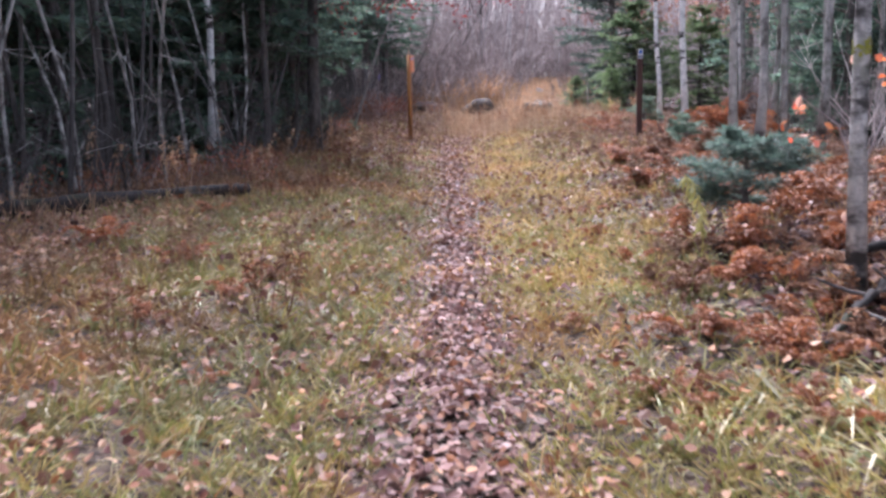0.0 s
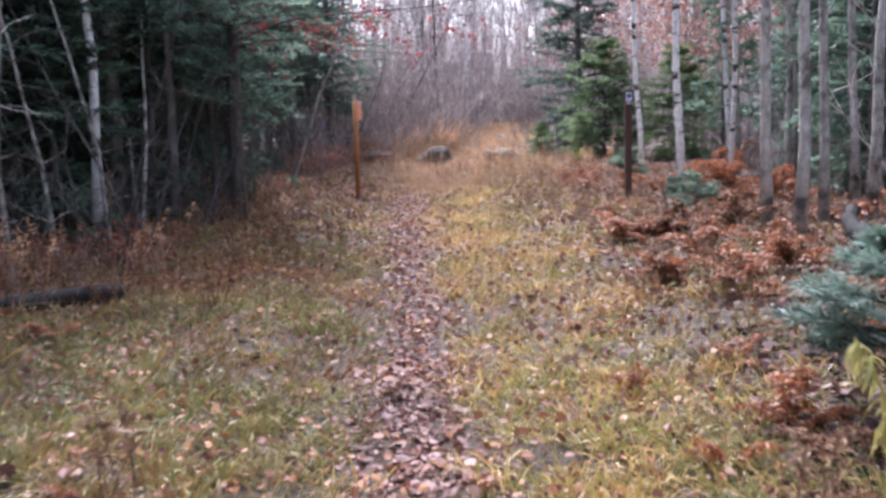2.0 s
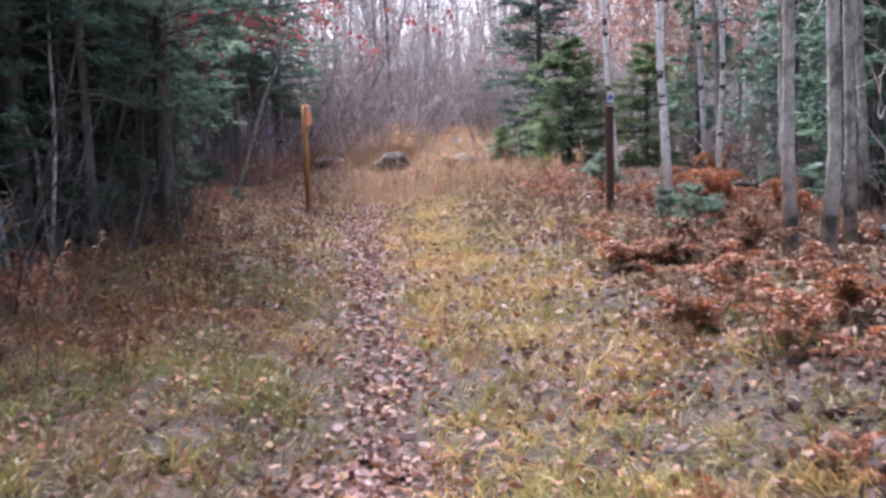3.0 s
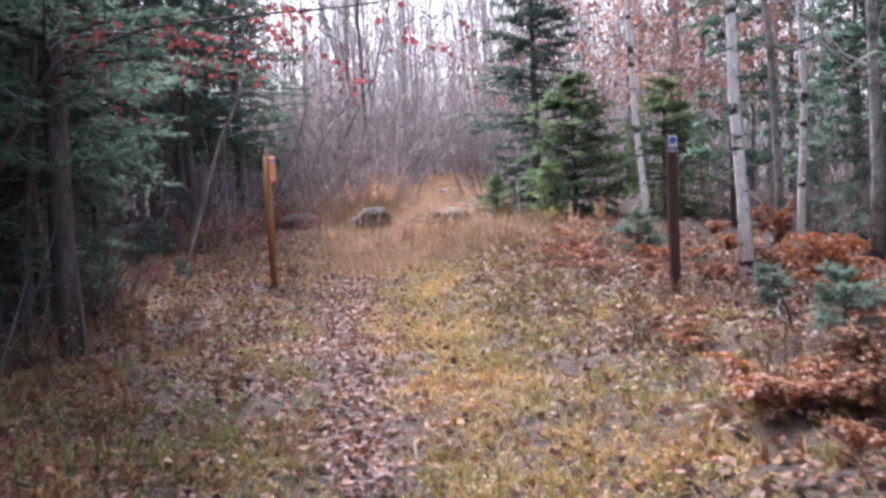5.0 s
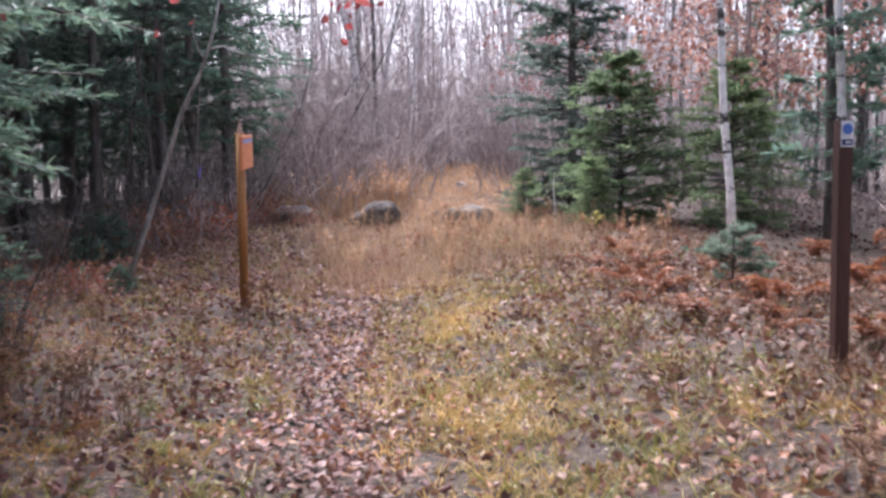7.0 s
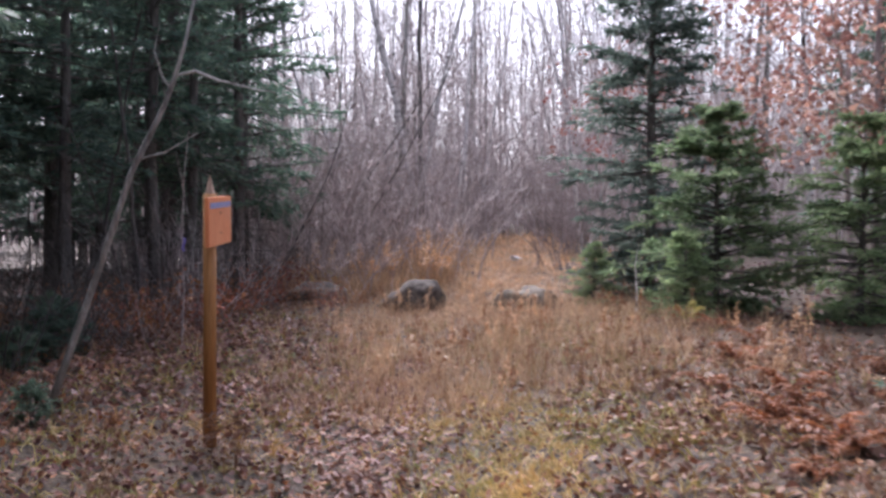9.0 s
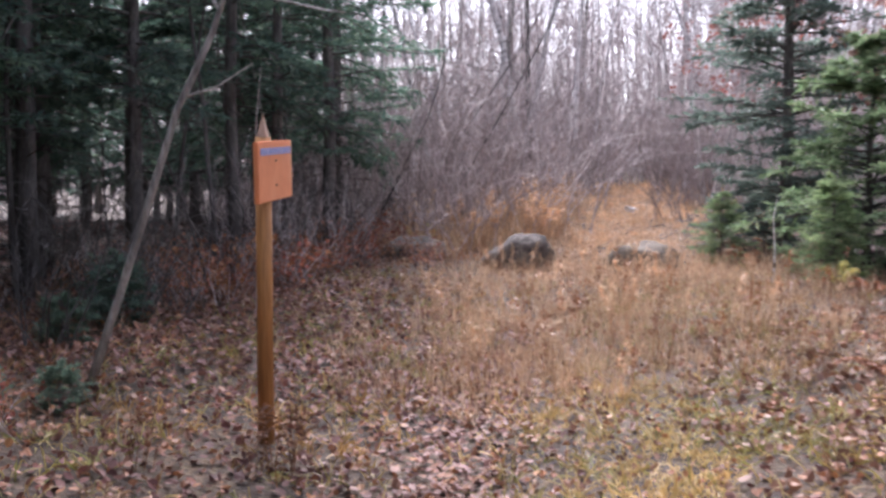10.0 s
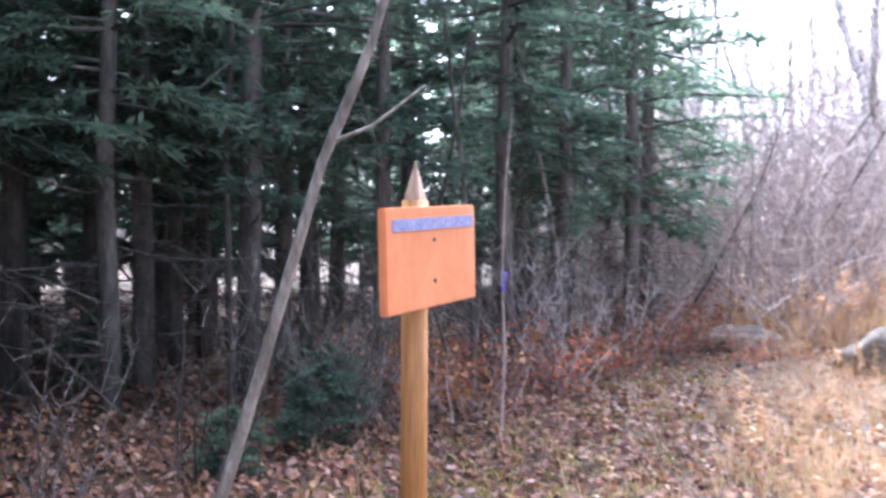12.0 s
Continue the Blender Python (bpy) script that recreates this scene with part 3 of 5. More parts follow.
# ---- bare broadleaved trees ----
def trunk_line(rng, height, lean, kinks=0.03):
    n = 12
    z = np.linspace(0, height, n)
    off = np.cumsum(rng.normal(size=(n, 2)) * kinks * height / 10, axis=0)
    off -= off[0]
    return np.column_stack([off[:, 0] + lean[0] * z, off[:, 1] + lean[1] * z, z])


def bare_meshes(seed, height, radius, lean, branches, first, material, twig_material, spread=0.6):
    rng = np.random.default_rng(seed)
    tr, br = Shape(), Shape()
    line = trunk_line(rng, height, lean)
    fat = radius * (1 - 0.8 * line[:, 2] / height)
    fat[0] *= 1.35
    tube(tr, line - [0, 0, 0.1], fat, 9)
    for _ in range(branches):
        z = rng.uniform(first, 1.0) * height
        p0 = np.array([np.interp(z, line[:, 2], line[:, 0]), np.interp(z, line[:, 2], line[:, 1]), z])
        a = rng.uniform(0, 6.28)
        ln = rng.uniform(0.6, 2.2) * spread * (1.3 - z / height * 0.6)
        pts = wander(p0, (np.cos(a), np.sin(a), rng.uniform(0.3, 1.3)), ln, 5, rng, 0.16, 0.06)
        r0 = min(0.3 * np.interp(z, line[:, 2], fat), 0.02)
        tube(br, pts[[0, 2, 4, 5]], np.linspace(r0, 0.004, 4), 3, False)
        for _ in range(5):
            q = pts[rng.integers(1, 6)]
            sub = wander(q, unit(pts[-1] - pts[0]) + rng.normal(size=3) * 0.55, ln * rng.uniform(0.25, 0.55), 3, rng, 0.18, 0.05)
            tube(br, sub[[0, 1, 3]], [0.007, 0.005, 0.003], 3, False)
    return tr.mesh("trunk", material, True), br.mesh("twig_crown", twig_material), line


def bare_tree(meshes, name, x, y, turn, size, label, category, group):
    ob = thing(name, x, y, spot(x, y), label, category, group)
    ob.rotation_euler[2], ob.scale = turn, (size, size, size)
    part("trunk", meshes[0], None, ob)
    part("twig_crown", meshes[1], None, ob)["kind"] = "stuff"
    return ob


# the birches that the trail passes, one by one: x, y, radius, lean x, bark, first branch, label
for i, (x, y, r, lx, ly, mt, first, lab) in enumerate((
        (5.02, 22.8, 0.055, -0.055, 0.0, birch_bark, 0.25, "white birch with black scars at the edge of the clearing"),
        (4.34, 17.7, 0.065, -0.045, 0.01, birch_bark, 0.3, "pale birch with dark knots behind a brown post"),
        (6.42, 21.3, 0.06, -0.02, 0.0, grey_bark, 0.35, "smooth grey aspen trunk among bracken"),
        (5.42, 18.7, 0.045, -0.01, 0.0, birch_bark, 0.3, "slender pale birch with dark flecks"),
        (2.17, 5.1, 0.047, -0.01, 0.0, old_bark, 0.5, "dark grey trunk with pale lichen patches near the trail"),
        (3.98, 12.5, 0.06, -0.01, 0.0, grey_bark, 0.45, "straight grey aspen trunk with a dark foot"),
        (3.72, 12.6, 0.055, -0.06, 0.0, grey_bark, 0.45, "leaning grey aspen trunk with a dark foot"),
        (4.5, 13.1, 0.052, 0.02, 0.0, grey_bark, 0.4, "pale grey aspen trunk in a clump"),
        (-3.25, 14.0, 0.055, 0.0, 0.0, birch_bark, 0.5, "white birch trunk standing against the dark wood"),
        (-4.3, 13.2, 0.06, -0.03, 0.0, dead_bark, 0.3, "thin grey dead trunk in front of dark conifers"),
        (-3.9, 11.6, 0.055, -0.02, 0.0, dead_bark, 0.3, "thin grey dead trunk in front of dark conifers"),
        (7.4, 24.5, 0.07, -0.05, 0.0, birch_bark, 0.3, "white birch among orange oak leaves"),
        (6.2, 16.0, 0.06, 0.0, 0.0, grey_bark, 0.4, "straight grey aspen trunk"),
        (5.0, 13.1, 0.06, 0.01, 0.0, grey_bark, 0.5, "straight grey aspen trunk"))):
    ms = bare_meshes(100 + i, 11, r, (lx, ly), 16, first, mt, twig_mat)
    tree = bare_tree(ms, "birch_tree" if mt in (birch_bark, old_bark) else "aspen_tree", x, y, 0, 1, lab, "tree", "trees beside the trail")
    placed.append((x, y))
    if mt is old_bark:
        moss, mrng = Shape(), np.random.default_rng(77)
        a = mrng.uniform(0, 6.28, 90)
        q = np.column_stack([np.cos(a) * 0.043, np.sin(a) * 0.043, 1.3 + mrng.normal(0, 0.02, 90)]) + [np.interp(1.3, ms[2][:, 2], ms[2][:, 0]), np.interp(1.3, ms[2][:, 2], ms[2][:, 1]), 0]
        leaves(moss, q, mrng.uniform(0.012, 0.03, 90), mrng, up=np.column_stack([np.cos(a), np.sin(a), np.zeros(90)]))
        part("moss_collar", moss, moss_mat, tree, "ring of yellow moss")

stock = [bare_meshes(200 + i, 9 + i % 4, 0.05 + 0.012 * (i % 4), ((i % 3 - 1) * 0.03, 0), 22, 0.15, (grey_bark, dead_bark, birch_bark, grey_bark)[i % 4], (twig_mat, pale_twig)[i % 2], 0.8) for i in range(8)]
rng = np.random.default_rng(8)
made = tries = 0
while made < 30 and tries < 3000:
    tries += 1
    y = rng.uniform(9, 44)
    x = np.interp(y, EDGE_RY, EDGE_R) + 0.6 + abs(rng.normal(0, 5))
    if x < 20 and free(x, y, 0.8):
        bare_tree(stock[rng.integers(0, 8)], "aspen_tree", x, y, rng.uniform(0, 6.28), rng.uniform(0.85, 1.2), "thin bare grey tree in open woodland", "tree", "bare trees of the open wood")
        made += 1
made = tries = 0
while made < 92 and tries < 4000:
    tries += 1
    y = rng.uniform(40, 66)
    x = rng.uniform(-14, 24)
    if (y > 50 or abs(x - trail(y)) > 1.6) and free(x, y, 0.8):
        bare_tree(stock[rng.integers(0, 8)], "aspen_tree", x, y, rng.uniform(0, 6.28), rng.uniform(0.9, 1.35), "slim bare tree beyond the crest of the trail", "tree", "bare trees beyond the crest")
        made += 1


# ---- grey leafless shrubs ----
def shrub_meshes(seed, height, stems, material):
    rng = np.random.default_rng(seed)
    sh = Shape()
    for _ in range(stems):
        a = rng.uniform(0, 6.28)
        pts = wander((rng.normal(0, 0.25), rng.normal(0, 0.25), -0.05), (np.cos(a) * 0.45, np.sin(a) * 0.45, 1), height * rng.uniform(0.45, 1.1), 7, rng, 0.17, 0.0)
        tube(sh, pts[[0, 2, 4, 5, 7]], np.linspace(0.018, 0.004, 5), 3, False)
        for _ in range(7):
            q = pts[rng.integers(2, 8)]
            sub = wander(q, rng.normal(size=3) * [0.7, 0.7, 0.3] + [0, 0, 0.7], rng.uniform(0.3, 0.9), 3, rng, 0.2, 0.03)
            tube(sh, sub[[0, 1, 3]], [0.008, 0.006, 0.002], 3, False)
    return sh.mesh("shrub", material)


shrubs = [shrub_meshes(300 + i, 2.6 + 0.5 * (i % 3), 11, (twig_mat, pale_twig)[i % 2]) for i in range(5)]
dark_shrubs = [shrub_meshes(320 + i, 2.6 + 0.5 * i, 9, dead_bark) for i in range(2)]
rng = np.random.default_rng(12)


def shrub(x, y, s, lab="leafless grey-brown shrub with many thin stems"):
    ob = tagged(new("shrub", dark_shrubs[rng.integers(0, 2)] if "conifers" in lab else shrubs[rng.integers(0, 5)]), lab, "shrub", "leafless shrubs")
    ob.location, ob.rotation_euler[2], ob.scale = (x, y, spot(x, y)), rng.uniform(0, 6.28), (s, s, s)


for _ in range(56):
    y = rng.uniform(33.5, 47)
    shrub(trail(y) - 1.1 - abs(rng.normal(0, 2.6)), y, rng.uniform(0.8, 1.4))
for _ in range(16):
    shrub(rng.uniform(-2.6, 0.2), rng.uniform(31.5, 35), rng.uniform(0.7, 1.1))
brush_rng = np.random.default_rng(77)
for x, y in ((-2.1, 27.6), (-1.8, 28.2), (-2.3, 28.8), (-1.9, 29.6), (-1.6, 30.4), (-2.2, 31.0), (-1.3, 31.4), (-2.6, 29.4)):
    ob = tagged(new("shrub", shrubs[brush_rng.integers(0, 5)]), "bare mauve-grey brush at the wood's edge", "shrub", "leafless shrubs")
    k = brush_rng.uniform(0.4, 0.65)
    ob.location, ob.rotation_euler[2], ob.scale = (x, y, spot(x, y)), brush_rng.uniform(0, 6.28), (k, k, k)
for _ in range(26):
    y = rng.uniform(36, 48)
    shrub(trail(y) + 0.9 + abs(rng.normal(0, 2.5)), y, rng.uniform(0.8, 1.3))
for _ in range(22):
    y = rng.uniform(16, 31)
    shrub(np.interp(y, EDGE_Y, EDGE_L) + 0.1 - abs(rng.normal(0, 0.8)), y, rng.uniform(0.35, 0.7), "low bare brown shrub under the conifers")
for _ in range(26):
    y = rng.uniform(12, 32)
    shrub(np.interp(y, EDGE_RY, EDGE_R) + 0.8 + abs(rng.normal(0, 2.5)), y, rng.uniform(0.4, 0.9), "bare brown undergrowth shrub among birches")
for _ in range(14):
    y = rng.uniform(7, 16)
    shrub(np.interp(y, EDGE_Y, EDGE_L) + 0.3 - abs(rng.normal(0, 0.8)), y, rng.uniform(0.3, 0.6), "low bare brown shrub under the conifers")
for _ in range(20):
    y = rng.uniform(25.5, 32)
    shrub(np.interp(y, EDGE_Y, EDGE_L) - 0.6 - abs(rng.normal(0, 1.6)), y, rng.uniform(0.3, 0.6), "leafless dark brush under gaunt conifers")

for _ in range(14):
    y = rng.uniform(46, 52)
    shrub(trail(y) + rng.normal(0, 1.6), y, rng.uniform(0.9, 1.4))


# ---- thin dead stems standing along the wood's edge ----
def stem_meshes(seed, tall_m, radius, material):
    rng = np.random.default_rng(seed)
    st, tw = Shape(), Shape()
    pts = wander((0, 0, -0.1), (rng.normal(0, 0.08), rng.normal(0, 0.08), 1), tall_m, 8, rng, 0.06)
    tube(st, pts, np.linspace(radius, 0.3 * radius, 9), 6)
    for _ in range(14):
        a = rng.uniform(0, 6.28)
        sub = wander(pts[rng.integers(1, 9)], (np.cos(a), np.sin(a), rng.uniform(-0.2, 0.8)), rng.uniform(0.2, 0.8), 3, rng, 0.2)
        tube(tw, sub, [0.007, 0.005, 0.004, 0.002], 3, False)
    return st.mesh("stem", material), tw.mesh("twig_crown", material)


dead_stems = [stem_meshes(950 + i, 3.0 + 0.7 * i, 0.018 + 0.004 * i, (dead_bark, dead_bark, grey_bark, dead_bark, dead_bark)[i]) for i in range(5)]
pale_stems = [stem_meshes(960 + i, 9.0 + i, 0.045 + 0.008 * i, aspen_mat) for i in range(4)]
dark_stems = [stem_meshes(970 + i, 4.5 + i, 0.03, dead_bark) for i in range(2)]


def dead_stem(meshes, x, y, tilt, turn, lab, group):
    ob = thing("dead_sapling", x, y, spot(x, y), lab, "sapling", group)
    ob.rotation_euler = (tilt, 0, turn)
    part("stem", meshes[0], None, ob)
    part("twig_crown", meshes[1], None, ob)["kind"] = "stuff"


stem_rng = np.random.default_rng(955)
for k in range(62):
    y = stem_rng.uniform(9, 20.5) if k < 54 else stem_rng.uniform(26, 31)
    dead_stem(dead_stems[stem_rng.integers(0, 5)], np.interp(y, EDGE_Y, EDGE_L) - (0.1 if y < 21 else 0.6) - abs(stem_rng.normal(0, 1.0)), y, stem_rng.normal(0, 0.07), stem_rng.uniform(0, 6.28), "thin grey dead sapling at the edge of the dark wood", "dead saplings")
for _ in range(44):
    y = stem_rng.uniform(38, 50)
    x = stem_rng.uniform(-6, 10)
    if abs(x - trail(y)) > 1.3:
        dead_stem(pale_stems[stem_rng.integers(0, 4)], x, y, stem_rng.normal(0, 0.04), stem_rng.uniform(0, 6.28), "tall slender pale aspen above grey brush", "pale aspens")
for x, y, tilt in ((-1.5, 33.0, 0.5), (-0.4, 34.6, 0.6), (-1.2, 35.5, 0.7)):
    dead_stem(dark_stems[int(y * 2) % 2], x, y, tilt, 1.9, "dark dead sapling leaning over bare brush", "leaning dead saplings")


# ---- pale saplings bowed over the end of the trail ----
def bowed_sapling(x, y, way, tall, reach, seed):
    rng = np.random.default_rng(seed)
    ob = thing("bowed_sapling", x, y, spot(x, y), "pale thin leafless sapling bowed towards the trail", "sapling", "bowed saplings")
    t = np.linspace(0, 1, 8)
    pts = np.column_stack([way * reach * t ** 1.6, rng.normal(0, 0.02, 8), tall * np.sin(t * 1.75) / 0.98])
    pts[0, 2] = -0.08
    st, tw = Shape(), Shape()
    tube(st, pts, np.linspace(0.02, 0.005, 8), 5)
    for _ in range(12):
        q = pts[rng.integers(2, 8)]
        tube(tw, wander(q, (way * 0.5, rng.normal(0, 0.4), rng.uniform(-0.1, 0.9)), rng.uniform(0.3, 0.9), 3, rng, 0.15), [0.006, 0.005, 0.004, 0.002], 3, False)
    part("stem", st, pale_twig, ob)
    part("twig_crown", tw, pale_twig, ob)["kind"] = "stuff"


for i, (x, y, way, tall_m, reach) in enumerate(((1.5, 34.2, 1, 1.9, 2.6), (2.2, 35.5, 1, 2.4, 2.2), (0.8, 33.6, 1, 2.2, 1.6), (2.9, 37.0, 1, 2.3, 2.8), (1.2, 35.8, -1, 2.6, 1.5), (5.9, 36.4, -1, 2.2, 2.4),
                                                (6.2, 34.6, -1, 1.7, 2.3), (-0.4, 34.6, 1, 2.6, 1.8), (3.3, 38.5, 1, 2.8, 1.9), (0.2, 36.5, 1, 3.0, 2.4), (2.6, 34.9, 1, 1.5, 1.9), (-1.5, 32.8, 1, 2.4, 1.9))):
    bowed_sapling(x, y, way, tall_m, reach, 930 + i)


# ---- low red-leaved bushes along the wood's edge ----
def bush_meshes(seed, material):
    rng = np.random.default_rng(seed)
    tw, lf = Shape(), Shape()
    for _ in range(16):
        a = rng.uniform(0, 6.28)
        pts = wander((rng.normal(0, 0.12), rng.normal(0, 0.12), -0.03), (np.cos(a) * 0.5, np.sin(a) * 0.5, 1), rng.uniform(0.3, 0.6), 4, rng, 0.15)
        tube(tw, pts, np.linspace(0.006, 0.002, 5), 3, False)
        q = pts[2:].repeat(4, 0) + rng.normal(size=(12, 3)) * 0.06
        leaves(lf, q, rng.uniform(0.025, 0.055, len(q)), rng, up=rng.normal(size=(len(q), 3)))
    return tw.mesh("twig_frame", twig_mat), lf.mesh("foliage", material)


bushes = [bush_meshes(880 + i, m) for i, m in enumerate((rust_mat, bush_mat, bush_mat))]


def bush(x, y, s, lab):
    ob = thing("red_bush", x, y, spot(x, y), lab, "bush", "low red bushes")
    ob.scale, ob.rotation_euler[2] = (s, s, s), x * 7
    k = rng.integers(0, 3)
    part("twig_frame", bushes[k][0], None, ob)
    part("foliage", bushes[k][1], None, ob)


for _ in range(30):
    y = rng.uniform(26, 33.5)
    bush(np.interp(y, [26, 29, 33.5], [-2.0, -1.2, -0.4]) - abs(rng.normal(0, 0.9)), y, rng.uniform(0.7, 1.4), "low bush with dull red autumn leaves")
for _ in range(22):
    y = rng.uniform(7, 22)
    bush(np.interp(y, EDGE_Y, EDGE_L) + 0.5 - abs(rng.normal(0, 0.8)), y, rng.uniform(0.5, 0.9), "low brown-red bush at the edge of the dark wood")

for _ in range(12):
    bush(rng.uniform(-1.6, 0.4), rng.uniform(30.4, 33), rng.uniform(0.5, 0.9), "low bush with bright rusty leaves near a flat boulder")

far, thicket = Shape(), Shape()
rng = np.random.default_rng(15)
for k in range(640):
    x, y = (rng.uniform(-60, 75), rng.uniform(52, 100)) if k < 420 else (rng.uniform(-58, -22), rng.uniform(6, 60))
    if x < -22 or x > 26 or y > 66:
        h = rng.uniform(8, 15)
        pts = wander((x, y, spot(x, y) - 0.1), (rng.normal(0, 0.05), 0, 1), h, 5, rng, 0.04)
        tube(far, pts, np.linspace(rng.uniform(0.05, 0.14), 0.02, 6), 5, False)
        for _ in range(10):
            q = pts[rng.integers(1, 6)]
            tube(far, wander(q, rng.normal(size=3) * [0.7, 0.7, 0.3] + [0, 0, 0.6], rng.uniform(1, 2.6), 3, rng, 0.15), [0.025, 0.016, 0.012, 0.006], 3, False)
for _ in range(1250):
    y = rng.uniform(43, 64)
    x = rng.uniform(-9, 20)
    if y < 47 and abs(x - trail(y)) < 0.9:
        continue
    pts = wander((x, y, spot(x, y) - 0.1), (rng.normal(0, 0.12), 0, 1), rng.uniform(4, 12.5), 5, rng, 0.1)
    tube(thicket, pts, np.linspace(rng.uniform(0.012, 0.034), 0.006, 6), 3, False)
    for _ in range(10):
        q = pts[rng.integers(1, 6)]
        tube(thicket, wander(q, rng.normal(size=3) * [0.7, 0.7, 0.3] + [0, 0, 0.8], rng.uniform(0.6, 2.2), 2, rng, 0.15), [0.014, 0.011, 0.005], 3, False)
sheet("thicket", thicket, pale_twig, "dense pale grey leafless thicket beyond the crest", "thicket")
sheet("far_woods", far, twig_mat, "distant grey leafless woodland", "woods")


# ---- leaves still hanging on trees ----
def leafy_tree(name, x, y, height, radius, lo, hi, spread, count, size, material, lab, seed, group=""):
    ms = bare_meshes(seed, height, radius, (0.01, 0), 40, lo / height * 0.8, twig_mat, twig_mat, spread)
    ob = bare_tree(ms, name, x, y, 0, 1, lab, "tree", group)
    rng = np.random.default_rng(seed)
    sh = Shape()
    clumps = count // 14
    cz = rng.uniform(lo, hi, clumps)
    cr = spread * 1.1 * np.sqrt(rng.uniform(0, 1, clumps))
    ca = rng.uniform(0, 6.28, clumps)
    c = np.column_stack([cr * np.cos(ca), cr * np.sin(ca), cz])
    pos = (c[:, None] + rng.normal(size=(clumps, 14, 3)) * [0.16, 0.16, 0.12]).reshape(-1, 3)
    leaves(sh, pos, rng.uniform(0.6, 1.2, len(pos)) * size, rng, up=rng.normal(size=(len(pos), 3)))
    part("foliage", sh, material, ob, "dry leaves still on the twigs")
    return ob


leafy_tree("oak_tree", 8.1, 29.5, 8, 0.07, 2.3, 7.5, 2.3, 4200, 0.12, oak_mat, "oak still hung with dry orange leaves", 400, "oaks with leaves")
leafy_tree("oak_tree", 9.8, 26.5, 8, 0.07, 2.6, 7.0, 1.7, 1900, 0.12, oak_mat, "oak still hung with dry orange leaves", 401, "oaks with leaves")
leafy_tree("oak_tree", 9.5, 33, 8, 0.07, 2.5, 7.5, 2.2, 2400, 0.12, oak_mat, "oak still hung with dry orange leaves", 402, "oaks with leaves")
leafy_tree("maple_sapling", 6.2, 37.5, 6, 0.04, 2.0, 5.0, 1.6, 900, 0.09, mauve_mat, "thin sapling with faded maroon leaves", 403)

# a thin maple leaning out over the trail, hung with red leaves
maple = thing("maple_sapling", -2.75, 16.1, spot(-2.75, 16.1), "thin maple leaning over the trail with a few red leaves", "tree")
rng = np.random.default_rng(410)
stem, tips, spray = Shape(), [], Shape()
line = np.array([[0, 0, -0.1], [0.1, 0, 0.8], [0.35, 0.02, 1.6], [0.8, 0.0, 2.3], [1.5, 0.03, 2.55], [2.3, 0.0, 2.62], [3.1, -0.05, 2.66], [4.1, -0.05, 2.78]])
tube(stem, line, [0.03, 0.026, 0.022, 0.018, 0.013, 0.01, 0.007, 0.004], 6)
for _ in range(34):
    k = rng.integers(4, 8)
    sub = wander(line[k] * rng.uniform(0.93, 1.0) - [0, 0, 0.06], rng.normal(size=3) * [0.9, 0.5, 0.5], rng.uniform(0.25, 0.65), 3, rng, 0.2)
    tube(stem, sub, [0.005, 0.004, 0.003, 0.002], 3, False)
    if rng.uniform() < 0.8:
        tips.append(sub[-1] + rng.normal(size=(18, 3)) * 0.11)
part("stem", stem, dead_bark, maple)
tips = np.concatenate(tips)
leaves(spray, tips - [0, 0, 0.05], rng.uniform(0.03, 0.07, len(tips)), rng, up=rng.normal(size=(len(tips), 3)))
part("foliage", spray, red_mat, maple, "sparse dark red leaves")

# a scrap of orange leaves on twigs beside the dark trunk
scrap = thing("oak_sapling", 2.75, 6.4, spot(2.75, 6.4), "oak sapling with a few glowing orange leaves", "tree")
stem, spray = Shape(), Shape()
tube(stem, [[0, 0, -0.05], [-0.05, 0, 0.4], [-0.2, 0, 0.75], [-0.45, 0.05, 0.95]], [0.012, 0.01, 0.008, 0.004], 5)
tube(stem, [[-0.05, 0, 0.4], [0.1, 0, 0.8], [0.25, 0, 1.15], [0.5, 0, 1.3]], [0.01, 0.008, 0.006, 0.003], 5)
part("stem", stem, twig_mat, scrap)
pos = np.concatenate([np.array([-0.42, 0.05, 0.85]) + rng.normal(size=(12, 3)) * [0.1, 0.08, 0.12], np.array([0.2, 0, 1.15]) + rng.normal(size=(22, 3)) * [0.22, 0.1, 0.1]])
leaves(spray, pos, rng.uniform(0.045, 0.085, len(pos)), rng, up=rng.normal(size=(len(pos), 3)))
part("foliage", spray, vivid_mat, scrap, "orange-red leaves")


